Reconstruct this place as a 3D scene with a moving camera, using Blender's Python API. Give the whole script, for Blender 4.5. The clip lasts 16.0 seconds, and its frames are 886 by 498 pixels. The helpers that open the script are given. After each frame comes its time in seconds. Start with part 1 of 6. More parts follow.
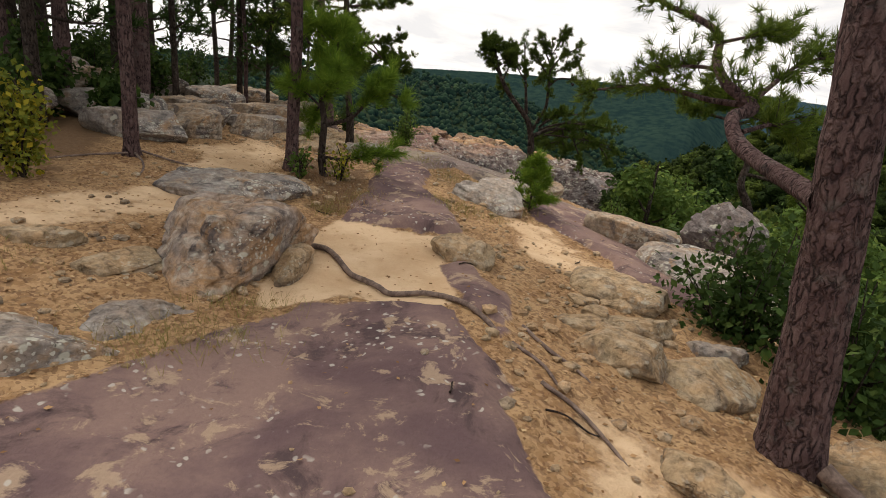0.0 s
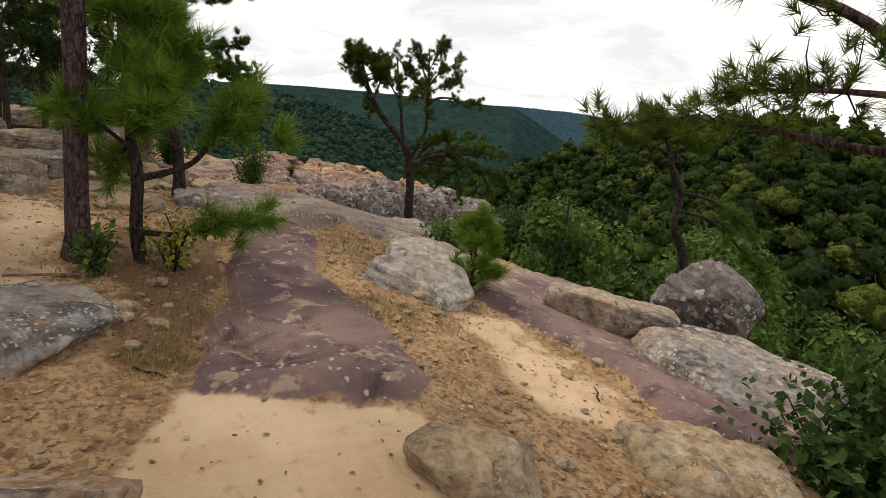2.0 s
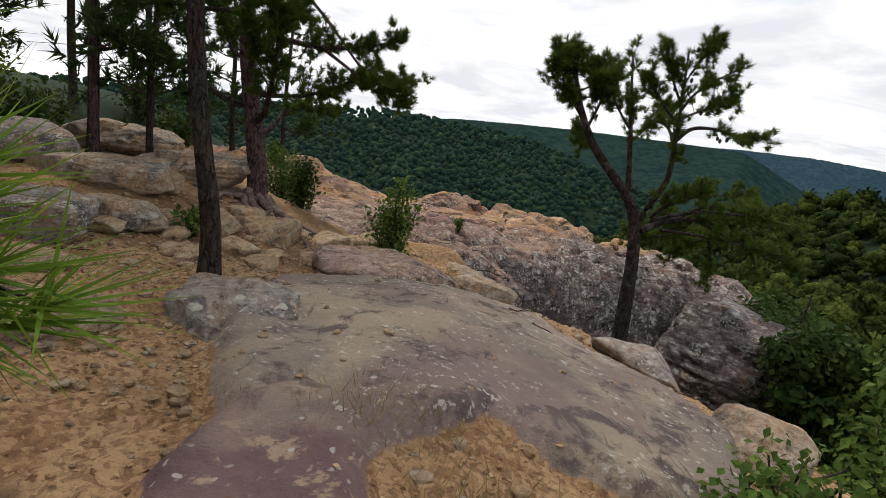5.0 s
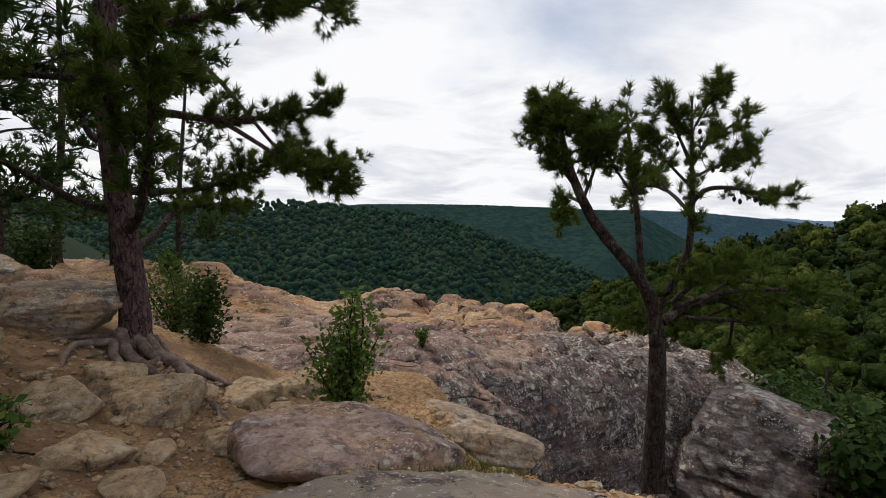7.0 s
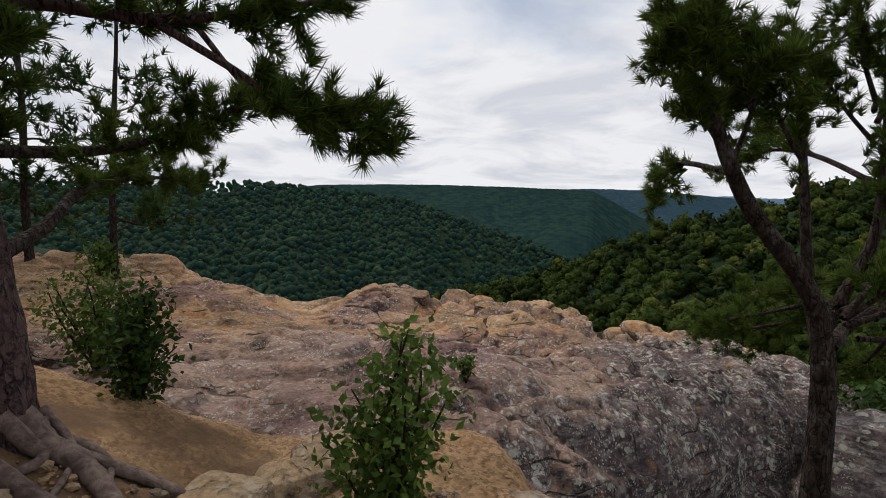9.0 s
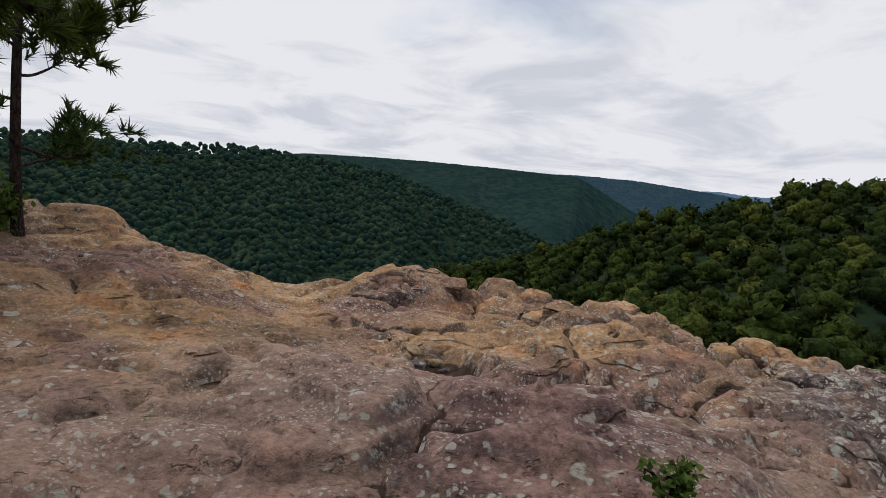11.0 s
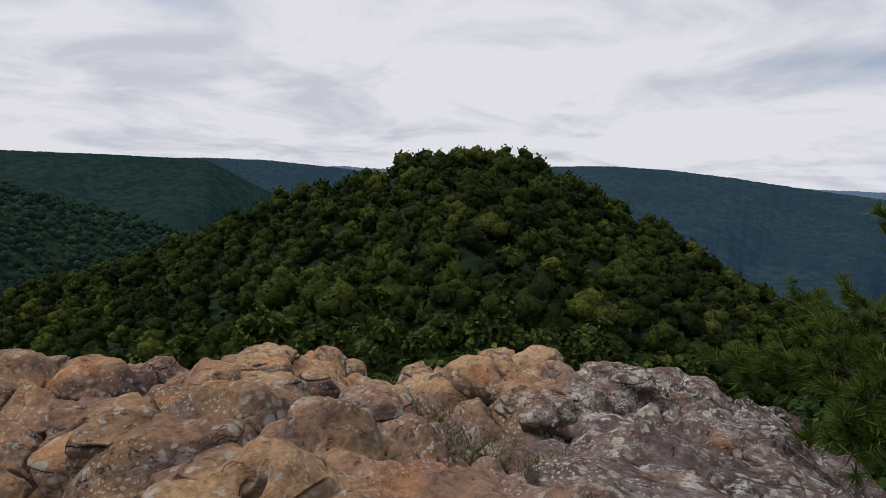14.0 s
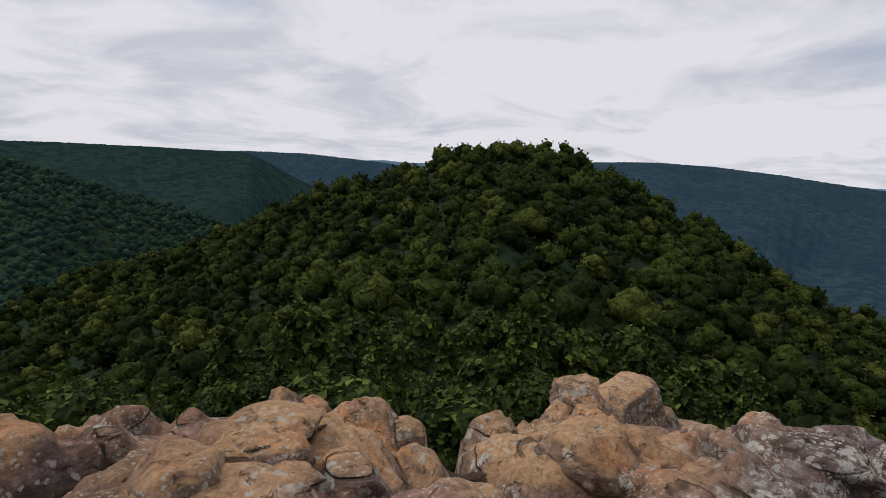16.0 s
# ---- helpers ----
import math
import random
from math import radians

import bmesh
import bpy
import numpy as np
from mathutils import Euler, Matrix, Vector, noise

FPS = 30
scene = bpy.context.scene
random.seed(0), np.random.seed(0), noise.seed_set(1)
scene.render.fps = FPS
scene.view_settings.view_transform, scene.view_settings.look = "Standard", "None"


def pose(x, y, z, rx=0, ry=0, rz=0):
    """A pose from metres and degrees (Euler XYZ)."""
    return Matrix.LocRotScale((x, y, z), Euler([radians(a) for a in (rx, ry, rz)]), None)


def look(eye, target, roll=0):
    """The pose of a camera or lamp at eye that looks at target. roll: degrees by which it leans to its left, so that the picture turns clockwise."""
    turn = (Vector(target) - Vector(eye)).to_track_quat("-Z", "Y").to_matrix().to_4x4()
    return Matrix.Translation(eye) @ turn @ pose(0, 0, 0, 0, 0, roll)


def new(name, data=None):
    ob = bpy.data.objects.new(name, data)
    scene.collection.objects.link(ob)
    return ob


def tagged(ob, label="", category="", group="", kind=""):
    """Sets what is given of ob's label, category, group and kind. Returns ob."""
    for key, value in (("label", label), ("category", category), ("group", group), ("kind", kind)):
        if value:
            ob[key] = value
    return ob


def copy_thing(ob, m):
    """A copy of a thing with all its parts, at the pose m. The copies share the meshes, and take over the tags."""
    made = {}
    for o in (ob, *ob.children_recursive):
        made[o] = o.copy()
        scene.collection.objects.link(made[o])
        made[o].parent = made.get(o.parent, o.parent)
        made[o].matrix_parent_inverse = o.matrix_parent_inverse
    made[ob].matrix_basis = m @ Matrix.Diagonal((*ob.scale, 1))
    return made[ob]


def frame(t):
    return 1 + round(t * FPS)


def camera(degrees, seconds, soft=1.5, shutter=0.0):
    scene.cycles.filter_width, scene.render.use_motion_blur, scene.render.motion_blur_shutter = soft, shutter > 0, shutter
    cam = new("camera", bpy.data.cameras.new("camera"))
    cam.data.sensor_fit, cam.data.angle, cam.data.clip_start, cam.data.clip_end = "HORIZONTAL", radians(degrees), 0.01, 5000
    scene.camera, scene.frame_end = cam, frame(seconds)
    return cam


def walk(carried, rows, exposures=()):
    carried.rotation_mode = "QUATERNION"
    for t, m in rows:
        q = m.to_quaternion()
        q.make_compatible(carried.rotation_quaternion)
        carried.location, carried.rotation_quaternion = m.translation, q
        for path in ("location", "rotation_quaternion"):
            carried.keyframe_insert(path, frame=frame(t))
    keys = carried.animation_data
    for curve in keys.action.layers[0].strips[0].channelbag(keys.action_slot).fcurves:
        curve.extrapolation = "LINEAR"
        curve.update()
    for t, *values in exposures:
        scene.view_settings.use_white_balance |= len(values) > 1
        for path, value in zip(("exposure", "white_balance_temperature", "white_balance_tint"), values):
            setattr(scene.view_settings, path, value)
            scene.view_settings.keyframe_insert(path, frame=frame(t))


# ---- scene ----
cam = camera(76.0, 16.0, 0.65)
PATH = [
    (0, (-0.345, -0.228, 1.569), (-0.187, 1.678, 0.983), 5.6),
    (0.5, (-0.591, 0.436, 1.577), (-0.589, 2.359, 1.029), 10.1),
    (1, (-0.624, 1.294, 1.522), (-0.326, 3.206, 1.014), 5.4),
    (1.5, (-0.692, 1.953, 1.507), (-0.405, 3.846, 0.93), 8.9),
    (2, (-0.737, 2.457, 1.556), (-0.036, 4.266, 1.074), 6.1),
    (2.5, (-0.673, 3.175, 1.484), (-0.113, 5.011, 0.923), 7.5),
    (3, (-0.522, 3.909, 1.435), (-0.037, 5.81, 1.043), 2.9),
    (3.5, (-0.325, 4.438, 1.381), (0.219, 6.354, 1.201), 2.0),
    (3.7, (-0.228, 4.659, 1.339), (0.202, 6.597, 1.094), 2.0),
    (5.8, (0.191, 7.082, 1.467), (0.175, 9.03, 1.015), 8.2),
    (6, (0.031, 7.168, 1.452), (0.039, 9.118, 1.007), 7.3),
    (6.5, (-0.157, 7.751, 1.422), (-0.014, 9.732, 1.18), -0.2),
    (7, (-0.322, 8.389, 1.398), (-0.027, 10.362, 1.263), 2.3),
    (7.5, (-0.458, 8.948, 1.389), (-0.196, 10.916, 1.148), -2.4),
    (8, (-0.513, 9.555, 1.375), (-0.317, 11.519, 1.054), 3.7),
    (8.5, (-0.593, 10.046, 1.328), (-0.251, 12.008, 1.144), 1.3),
    (8.7, (-0.651, 10.239, 1.334), (-0.208, 12.179, 1.137), 1.7),
    (10.8, (-0.978, 12.843, 1.031), (-0.743, 14.82, 0.831), 5.5),
    (11, (-0.884, 13.24, 0.951), (-0.389, 15.158, 0.678), 5.7),
    (11.5, (-0.746, 13.885, 0.998), (-0.031, 15.725, 0.675), 4.4),
    (12, (-0.536, 14.462, 1.01), (0.532, 16.112, 0.644), 1.0),
    (12.5, (-0.181, 14.893, 0.941), (1.292, 16.226, 0.71), -0.8),
    (13, (0.06, 15.222, 0.894), (1.703, 16.337, 0.655), 1.8),
    (13.5, (0.45, 15.493, 0.842), (2.07, 16.636, 0.579), 2.0),
    (14, (0.813, 15.82, 0.795), (2.327, 17.101, 0.536), 2.0),
    (14.5, (1.125, 16.115, 0.731), (2.716, 17.303, 0.491), 3.5),
    (15, (1.392, 16.414, 0.695), (2.853, 17.764, 0.484), 1.2),
    (15.5, (1.565, 16.757, 0.651), (2.938, 18.184, 0.366), 2.4),
    (16, (1.699, 16.995, 0.643), (3.125, 18.37, 0.361), 2.5),
]
EXPOSURE = [(0, 0.33, 7100, 10.5), (1.5, 0.32, 7000, 10), (3.7, 0.28, 6650, 10), (6, 0.15, 6500, 10), (8.7, -0.10, 6400, 11), (10.8, -0.20, 6300, 11), (12.5, -0.28, 6250, 12), (16, -0.33, 6300, 14.5)]
walk(cam, [(t, look(eye, target, roll)) for t, eye, target, roll in PATH], EXPOSURE)

# ---------------------------------------------------------------- world and light
SUN_EL, SUN_AZ = 52.0, -38.0  # degrees; azimuth from +y towards +x
world = bpy.data.worlds.new("sky")
scene.world = world
world.use_nodes = True
wn, wl = world.node_tree.nodes, world.node_tree.links
wn.clear()
w_out = wn.new("ShaderNodeOutputWorld")
w_bg = wn.new("ShaderNodeBackground")
w_sky = wn.new("ShaderNodeTexSky")
w_sky.sky_type = 'NISHITA'
w_sky.sun_disc = False
w_sky.sun_elevation = radians(SUN_EL)
w_sky.sun_rotation = radians(SUN_AZ)
w_gain = wn.new("ShaderNodeMix")
w_gain.data_type, w_gain.blend_type = 'RGBA', 'MULTIPLY'
w_gain.inputs[0].default_value = 1.0
w_gain.inputs[7].default_value = (0.11, 0.11, 0.11, 1)
w_co = wn.new("ShaderNodeTexCoord")
w_sep = wn.new("ShaderNodeSeparateXYZ")
w_up = wn.new("ShaderNodeMath")
w_up.operation = 'MAXIMUM'
w_up.inputs[1].default_value = 0.0
w_den = wn.new("ShaderNodeMath")
w_den.operation = 'ADD'
w_den.inputs[1].default_value = 0.16
w_div = wn.new("ShaderNodeVectorMath")
w_div.operation = 'DIVIDE'
w_comb = wn.new("ShaderNodeCombineXYZ")
w_n1 = wn.new("ShaderNodeTexNoise")
w_n1.inputs['Scale'].default_value = 1.1
w_n1.inputs['Detail'].default_value = 8
w_n1.inputs['Roughness'].default_value = 0.58
w_n1.inputs['Distortion'].default_value = 0.5
w_n2 = wn.new("ShaderNodeTexNoise")
w_n2.inputs['Scale'].default_value = 0.55
w_n2.inputs['Detail'].default_value = 5
w_r1 = wn.new("ShaderNodeValToRGB")  # bright cloud against grey cloud
w_r1.color_ramp.elements[0].position, w_r1.color_ramp.elements[0].color = 0.46, (0.93, 0.93, 0.94, 1)
w_r1.color_ramp.elements[1].position, w_r1.color_ramp.elements[1].color = 0.61, (0.70, 0.72, 0.77, 1)
w_r2 = wn.new("ShaderNodeValToRGB")  # gaps of blue
w_r2.color_ramp.elements[0].position, w_r2.color_ramp.elements[0].color = 0.60, (0, 0, 0, 1)
w_r2.color_ramp.elements[1].position, w_r2.color_ramp.elements[1].color = 0.72, (0.55, 0.55, 0.55, 1)
w_mix = wn.new("ShaderNodeMix")
w_mix.data_type = 'RGBA'
wl.new(w_sky.outputs[0], w_gain.inputs[6])
wl.new(w_co.outputs['Generated'], w_sep.inputs[0])
wl.new(w_sep.outputs[2], w_up.inputs[0])
wl.new(w_up.outputs[0], w_den.inputs[0])
for i in range(3):
    wl.new(w_den.outputs[0], w_comb.inputs[i])
wl.new(w_co.outputs['Generated'], w_div.inputs[0])
wl.new(w_comb.outputs[0], w_div.inputs[1])
wl.new(w_div.outputs[0], w_n1.inputs['Vector'])
wl.new(w_div.outputs[0], w_n2.inputs['Vector'])
wl.new(w_n1.outputs[0], w_r1.inputs[0])
wl.new(w_n2.outputs[0], w_r2.inputs[0])
wl.new(w_r2.outputs[0], w_mix.inputs[0])
wl.new(w_r1.outputs[0], w_mix.inputs[6])
wl.new(w_gain.outputs[2], w_mix.inputs[7])
wl.new(w_mix.outputs[2], w_bg.inputs[0])
w_bg.inputs[1].default_value = 1.0
wl.new(w_bg.outputs[0], w_out.inputs[0])

sun = bpy.data.lights.new("sun", 'SUN')
sun.energy, sun.angle, sun.color = 2.2, radians(10), (1.0, 0.95, 0.88)
sun_ob = new("sun", sun)
sun_ob.matrix_world = look((0, 0, 50), (-math.sin(radians(SUN_AZ)) * 10, -math.cos(radians(SUN_AZ)) * 10, 50 - 10 * math.tan(radians(SUN_EL))))

# ---------------------------------------------------------------- materials
class Nodes:
    """A small writer of node materials."""

    def __init__(self, name, rough=0.9, spec=0.2):
        self.mat = bpy.data.materials.new(name)
        self.mat.use_nodes = True
        self.n, self.l = self.mat.node_tree.nodes, self.mat.node_tree.links
        self.b = self.n["Principled BSDF"]
        self.b.inputs['Roughness'].default_value = rough
        self.b.inputs['Specular IOR Level'].default_value = spec
        self.co = self.n.new("ShaderNodeTexCoord").outputs['Object']

    def put(self, socket, value):
        if isinstance(value, bpy.types.NodeSocket):
            self.l.new(value, socket)
        elif isinstance(value, (tuple, list)) and len(value) == 3 and socket.type == 'RGBA':
            socket.default_value = (*value, 1)
        else:
            socket.default_value = value

    def noise(self, scale, detail=4, rough=0.55, dist=0.0, vec=None):
        x = self.n.new("ShaderNodeTexNoise")
        x.inputs['Scale'].default_value, x.inputs['Detail'].default_value = scale, detail
        x.inputs['Roughness'].default_value, x.inputs['Distortion'].default_value = rough, dist
        self.l.new(vec or self.co, x.inputs['Vector'])
        return x.outputs[0]

    def voronoi(self, scale, feature='F1', out=0, vec=None, rand=1.0):
        x = self.n.new("ShaderNodeTexVoronoi")
        x.feature = feature
        x.inputs['Scale'].default_value = scale
        x.inputs['Randomness'].default_value = rand
        self.l.new(vec or self.co, x.inputs['Vector'])
        return x.outputs[out]

    def stretch(self, sx, sy, sz, vec=None):
        x = self.n.new("ShaderNodeMapping")
        x.inputs['Scale'].default_value = (sx, sy, sz)
        self.l.new(vec or self.co, x.inputs['Vector'])
        return x.outputs[0]

    def warp(self, scale, amount, vec=None):
        x = self.n.new("ShaderNodeTexNoise")
        x.inputs['Scale'].default_value = scale
        self.l.new(vec or self.co, x.inputs['Vector'])
        s = self.n.new("ShaderNodeVectorMath")
        s.operation = 'SCALE'
        s.inputs['Scale'].default_value = amount
        self.l.new(x.outputs[1], s.inputs[0])
        a = self.n.new("ShaderNodeVectorMath")
        self.l.new(vec or self.co, a.inputs[0])
        self.l.new(s.outputs[0], a.inputs[1])
        return a.outputs[0]

    def step(self, fac, lo, hi):
        x = self.n.new("ShaderNodeMapRange")
        x.interpolation_type = 'SMOOTHSTEP'
        x.inputs[1].default_value, x.inputs[2].default_value = lo, hi
        self.l.new(fac, x.inputs[0])
        return x.outputs[0]

    def mix(self, fac, a, b, kind='MIX'):
        x = self.n.new("ShaderNodeMix")
        x.data_type, x.blend_type = 'RGBA', kind
        self.put(x.inputs[0], fac)
        self.put(x.inputs[6], a)
        self.put(x.inputs[7], b)
        return x.outputs[2]

    def math(self, op, a, b=0.0):
        x = self.n.new("ShaderNodeMath")
        x.operation = op
        self.put(x.inputs[0], a)
        self.put(x.inputs[1], b)
        return x.outputs[0]

    def attr(self, name):
        x = self.n.new("ShaderNodeAttribute")
        x.attribute_name = name
        return x.outputs['Fac']

    def rnd(self):
        return self.n.new("ShaderNodeObjectInfo").outputs['Random']

    def island(self):
        return self.n.new("ShaderNodeNewGeometry").outputs['Random Per Island']

    def up(self):
        g = self.n.new("ShaderNodeNewGeometry")
        s = self.n.new("ShaderNodeSeparateXYZ")
        self.l.new(g.outputs['Normal'], s.inputs[0])
        return s.outputs[2]

    def bump(self, height, strength=0.5, dist=0.02):
        x = self.n.new("ShaderNodeBump")
        x.inputs['Strength'].default_value, x.inputs['Distance'].default_value = strength, dist
        self.l.new(height, x.inputs['Height'])
        self.l.new(x.outputs[0], self.b.inputs['Normal'])

    def colour(self, c):
        self.put(self.b.inputs['Base Color'], c)
        return self.mat


def rock_colour(k, base, dark, warm, pale, lichen=0.5):
    """Weathered sandstone: broad stains, strata, pale lichen blotches and dark crust."""
    w = k.warp(1.5, 0.35)
    c = k.mix(k.step(k.noise(1.3, 6, 0.62, 0.4, w), 0.38, 0.62), base, warm)
    c = k.mix(k.step(k.noise(2.6, 8, 0.70, 0.8), 0.49, 0.62), c, dark)
    c = k.mix(k.math('MULTIPLY', k.step(k.noise(6.0, 5, 0.6, 0.3, k.stretch(1, 1, 3.5)), 0.45, 0.7), 0.6), c, pale)
    grit = k.noise(17, 8, 0.72, 0.4)
    c = k.mix(0.6, c, k.mix(k.step(grit, 0.32, 0.68), (0.22, 0.22, 0.22), (0.78, 0.78, 0.78)), 'OVERLAY')
    line = k.step(k.math('ABSOLUTE', k.math('SUBTRACT', k.noise(1.5, 6, 0.62, 0.2, k.stretch(1, 1, 2.4)), 0.5)), 0.010, 0.002)
    c = k.mix(k.math('MULTIPLY', k.math('MULTIPLY', line, k.step(k.noise(2.7, 3, 0.6), 0.55, 0.65)), 0.6), c, (0.07, 0.052, 0.044))
    c = k.mix(k.math('MULTIPLY', k.step(k.noise(3.7, 5, 0.65, 0.4), 0.57, 0.68), 0.5), c, (0.34, 0.19, 0.085))
    spots = k.step(k.voronoi(9.0, vec=k.warp(7, 0.10)), 0.30, 0.22)
    where = k.step(k.noise(1.6, 4, 0.6), 0.44, 0.56)
    c = k.mix(k.math('MULTIPLY', k.math('MULTIPLY', spots, where), lichen), c, (0.46, 0.45, 0.38))
    spots2 = k.step(k.voronoi(30.0, vec=k.warp(18, 0.05)), 0.32, 0.24)
    c = k.mix(k.math('MULTIPLY', k.math('MULTIPLY', spots2, k.step(k.noise(2.1, 3), 0.50, 0.62)), lichen), c, (0.50, 0.49, 0.43))
    pits = k.step(k.voronoi(17.0, vec=k.warp(9, 0.08)), 0.16, 0.05)
    c = k.mix(k.math('MULTIPLY', k.math('MULTIPLY', pits, k.step(k.noise(3.3, 2), 0.55, 0.66)), 0.75), c, (0.035, 0.03, 0.028))
    return c


def rock_relief(k, strength=0.9, dist=0.035):
    h = k.math('ADD', k.math('MULTIPLY', k.noise(9, 10, 0.72, 0.1, k.stretch(1, 1, 1.6)), 1.0), k.math('MULTIPLY', k.noise(38, 6, 0.7), 0.4))
    pit = k.step(k.noise(15, 4, 0.6, 0.2), 0.32, 0.42)
    h = k.math('ADD', h, k.math('MULTIPLY', pit, 0.7))
    k.bump(h, strength, dist)


def rock_material(name, base, dark, warm, pale, lichen=0.5, vary=0.0):
    k = Nodes(name, 0.92, 0.15)
    c = rock_colour(k, base, dark, warm, pale, lichen)
    if vary:  # some stones greyer than others
        grey = rock_colour(k, (0.25, 0.21, 0.175), (0.12, 0.10, 0.095), (0.30, 0.22, 0.155), (0.42, 0.40, 0.36), 1.0)
        c = k.mix(k.math('MULTIPLY', k.rnd(), vary), c, grey)
    rock_relief(k)
    return k.colour(c)


ROCK = rock_material("sandstone", (0.27, 0.215, 0.165), (0.12, 0.10, 0.095), (0.34, 0.22, 0.13), (0.40, 0.36, 0.31))
ROCK_GREY = rock_material("grey_sandstone", (0.23, 0.205, 0.19), (0.10, 0.09, 0.09), (0.28, 0.205, 0.15), (0.40, 0.38, 0.35), 0.8)
ROCK_DARK = rock_material("dark_grey_sandstone", (0.13, 0.112, 0.112), (0.06, 0.052, 0.055), (0.17, 0.135, 0.12), (0.26, 0.245, 0.24), 0.8)
ROCK_MAUVE = rock_material("mauve_sandstone", (0.265, 0.190, 0.168), (0.130, 0.090, 0.086), (0.345, 0.225, 0.155), (0.42, 0.34, 0.30), 0.6)
ROCK_CRUSTED = rock_material("crusted_sandstone", (0.140, 0.115, 0.115), (0.05, 0.040, 0.042), (0.18, 0.135, 0.125), (0.52, 0.50, 0.47), 1.0)
ROCK_STAINED = rock_material("stained_sandstone", (0.225, 0.185, 0.165), (0.085, 0.070, 0.068), (0.36, 0.22, 0.12), (0.40, 0.35, 0.30), 0.7)
ROCK_BUFF = rock_material("buff_sandstone", (0.30, 0.225, 0.142), (0.165, 0.122, 0.088), (0.37, 0.240, 0.135), (0.40, 0.335, 0.25), 0.35)


def outcrop_material():
    """Ochre and tan swells, purple-brown hollows, grey lichen crust, darkened for the face's shade, on the steep face
    and the eastern brow.
    """
    k = Nodes("outcrop_sandstone", 0.92, 0.15)
    k.co = k.n.new("ShaderNodeNewGeometry").outputs['Position']
    place = k.n.new("ShaderNodeSeparateXYZ")
    k.l.new(k.co, place.inputs[0])
    w = k.warp(0.9, 0.6)
    c = k.mix(k.step(k.noise(1.1, 6, 0.62, 0.3, w), 0.36, 0.62), (0.250, 0.155, 0.092), (0.430, 0.268, 0.145))
    c = k.mix(k.math('MULTIPLY', k.step(k.noise(1.7, 6, 0.64, 0.4), 0.54, 0.68), 0.75), c, (0.50, 0.225, 0.095))
    mauve = k.step(k.math('ADD', place.outputs[1], k.math('MULTIPLY', k.math('SUBTRACT', k.noise(0.7, 5, 0.6), 0.5), 4.0)), 17.4, 15.6)
    c = k.mix(k.math('MULTIPLY', mauve, 0.72), c, k.mix(k.noise(2.2, 6, 0.66), (0.165, 0.114, 0.110), (0.370, 0.266, 0.232)))
    purple = k.step(k.noise(0.50, 5, 0.60, 0.5, w), 0.46, 0.62)
    c = k.mix(k.math('MULTIPLY', purple, 0.85), c, k.mix(k.step(k.noise(3.0, 7, 0.7), 0.35, 0.65), (0.100, 0.056, 0.056), (0.270, 0.165, 0.145)))
    c = k.mix(k.math('MULTIPLY', k.step(k.noise(2.6, 8, 0.72, 0.5), 0.54, 0.66), 0.75), c, (0.105, 0.070, 0.054))
    moss = k.math('MULTIPLY', k.step(k.noise(1.5, 6, 0.68, 0.5), 0.56, 0.68), 0.4)
    c = k.mix(moss, c, (0.200, 0.165, 0.080))
    # crust tone: dark lichen, with the overhung face's shade put into the colour
    shaded_crust = rock_colour(k, (0.092, 0.071, 0.078), (0.034, 0.027, 0.030), (0.130, 0.095, 0.092), (0.33, 0.30, 0.29), 1.0)
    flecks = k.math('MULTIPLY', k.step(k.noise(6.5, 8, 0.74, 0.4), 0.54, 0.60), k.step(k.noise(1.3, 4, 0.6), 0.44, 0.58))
    shaded_crust = k.mix(flecks, shaded_crust, (0.55, 0.54, 0.50))
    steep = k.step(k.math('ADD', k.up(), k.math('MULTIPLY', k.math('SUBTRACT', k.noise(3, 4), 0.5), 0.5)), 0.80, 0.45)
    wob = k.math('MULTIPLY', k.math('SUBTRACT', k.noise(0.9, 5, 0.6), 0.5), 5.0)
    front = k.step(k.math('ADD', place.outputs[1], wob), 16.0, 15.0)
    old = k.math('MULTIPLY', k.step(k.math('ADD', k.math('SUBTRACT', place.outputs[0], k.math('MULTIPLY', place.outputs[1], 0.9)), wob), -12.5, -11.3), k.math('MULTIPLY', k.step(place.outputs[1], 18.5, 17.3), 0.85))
    c = k.mix(k.math('MAXIMUM', k.math('MULTIPLY', steep, front), old), c, shaded_crust)
    # every steep side is darkened again with the same tone
    c = k.mix(k.math('MULTIPLY', k.step(k.math('ADD', k.up(), k.math('MULTIPLY', k.math('SUBTRACT', k.noise(5, 5, 0.65), 0.5), 0.5)), 0.78, 0.50), 0.6), c, shaded_crust)
    grit = k.noise(24, 8, 0.76, 0.3)
    c = k.mix(0.6, c, k.mix(k.step(grit, 0.30, 0.70), (0.20, 0.20, 0.20), (0.80, 0.80, 0.80)), 'OVERLAY')
    # lichen: crisp pale rosettes of three sizes
    for scale, lo, hi, mask, seen in ((6.0, 0.26, 0.20, 1.3, 0.50), (15.0, 0.30, 0.22, 1.9, 0.46), (38.0, 0.34, 0.24, 2.7, 0.47)):
        spot = k.step(k.voronoi(scale, vec=k.warp(scale * 1.3, 0.9 / scale)), lo, hi)
        spot = k.math('MULTIPLY', spot, k.step(k.noise(mask, 5, 0.65), seen, seen + 0.10))
        c = k.mix(k.math('MULTIPLY', spot, 0.75), c, k.mix(k.noise(20, 4), (0.36, 0.35, 0.29), (0.56, 0.55, 0.50)))
    # thin dark partings along the beds, broken off and on
    q = k.math('ADD', k.math('MULTIPLY', place.outputs[2], 7.0), k.math('MULTIPLY', k.noise(0.6, 3, 0.5), 5.0))
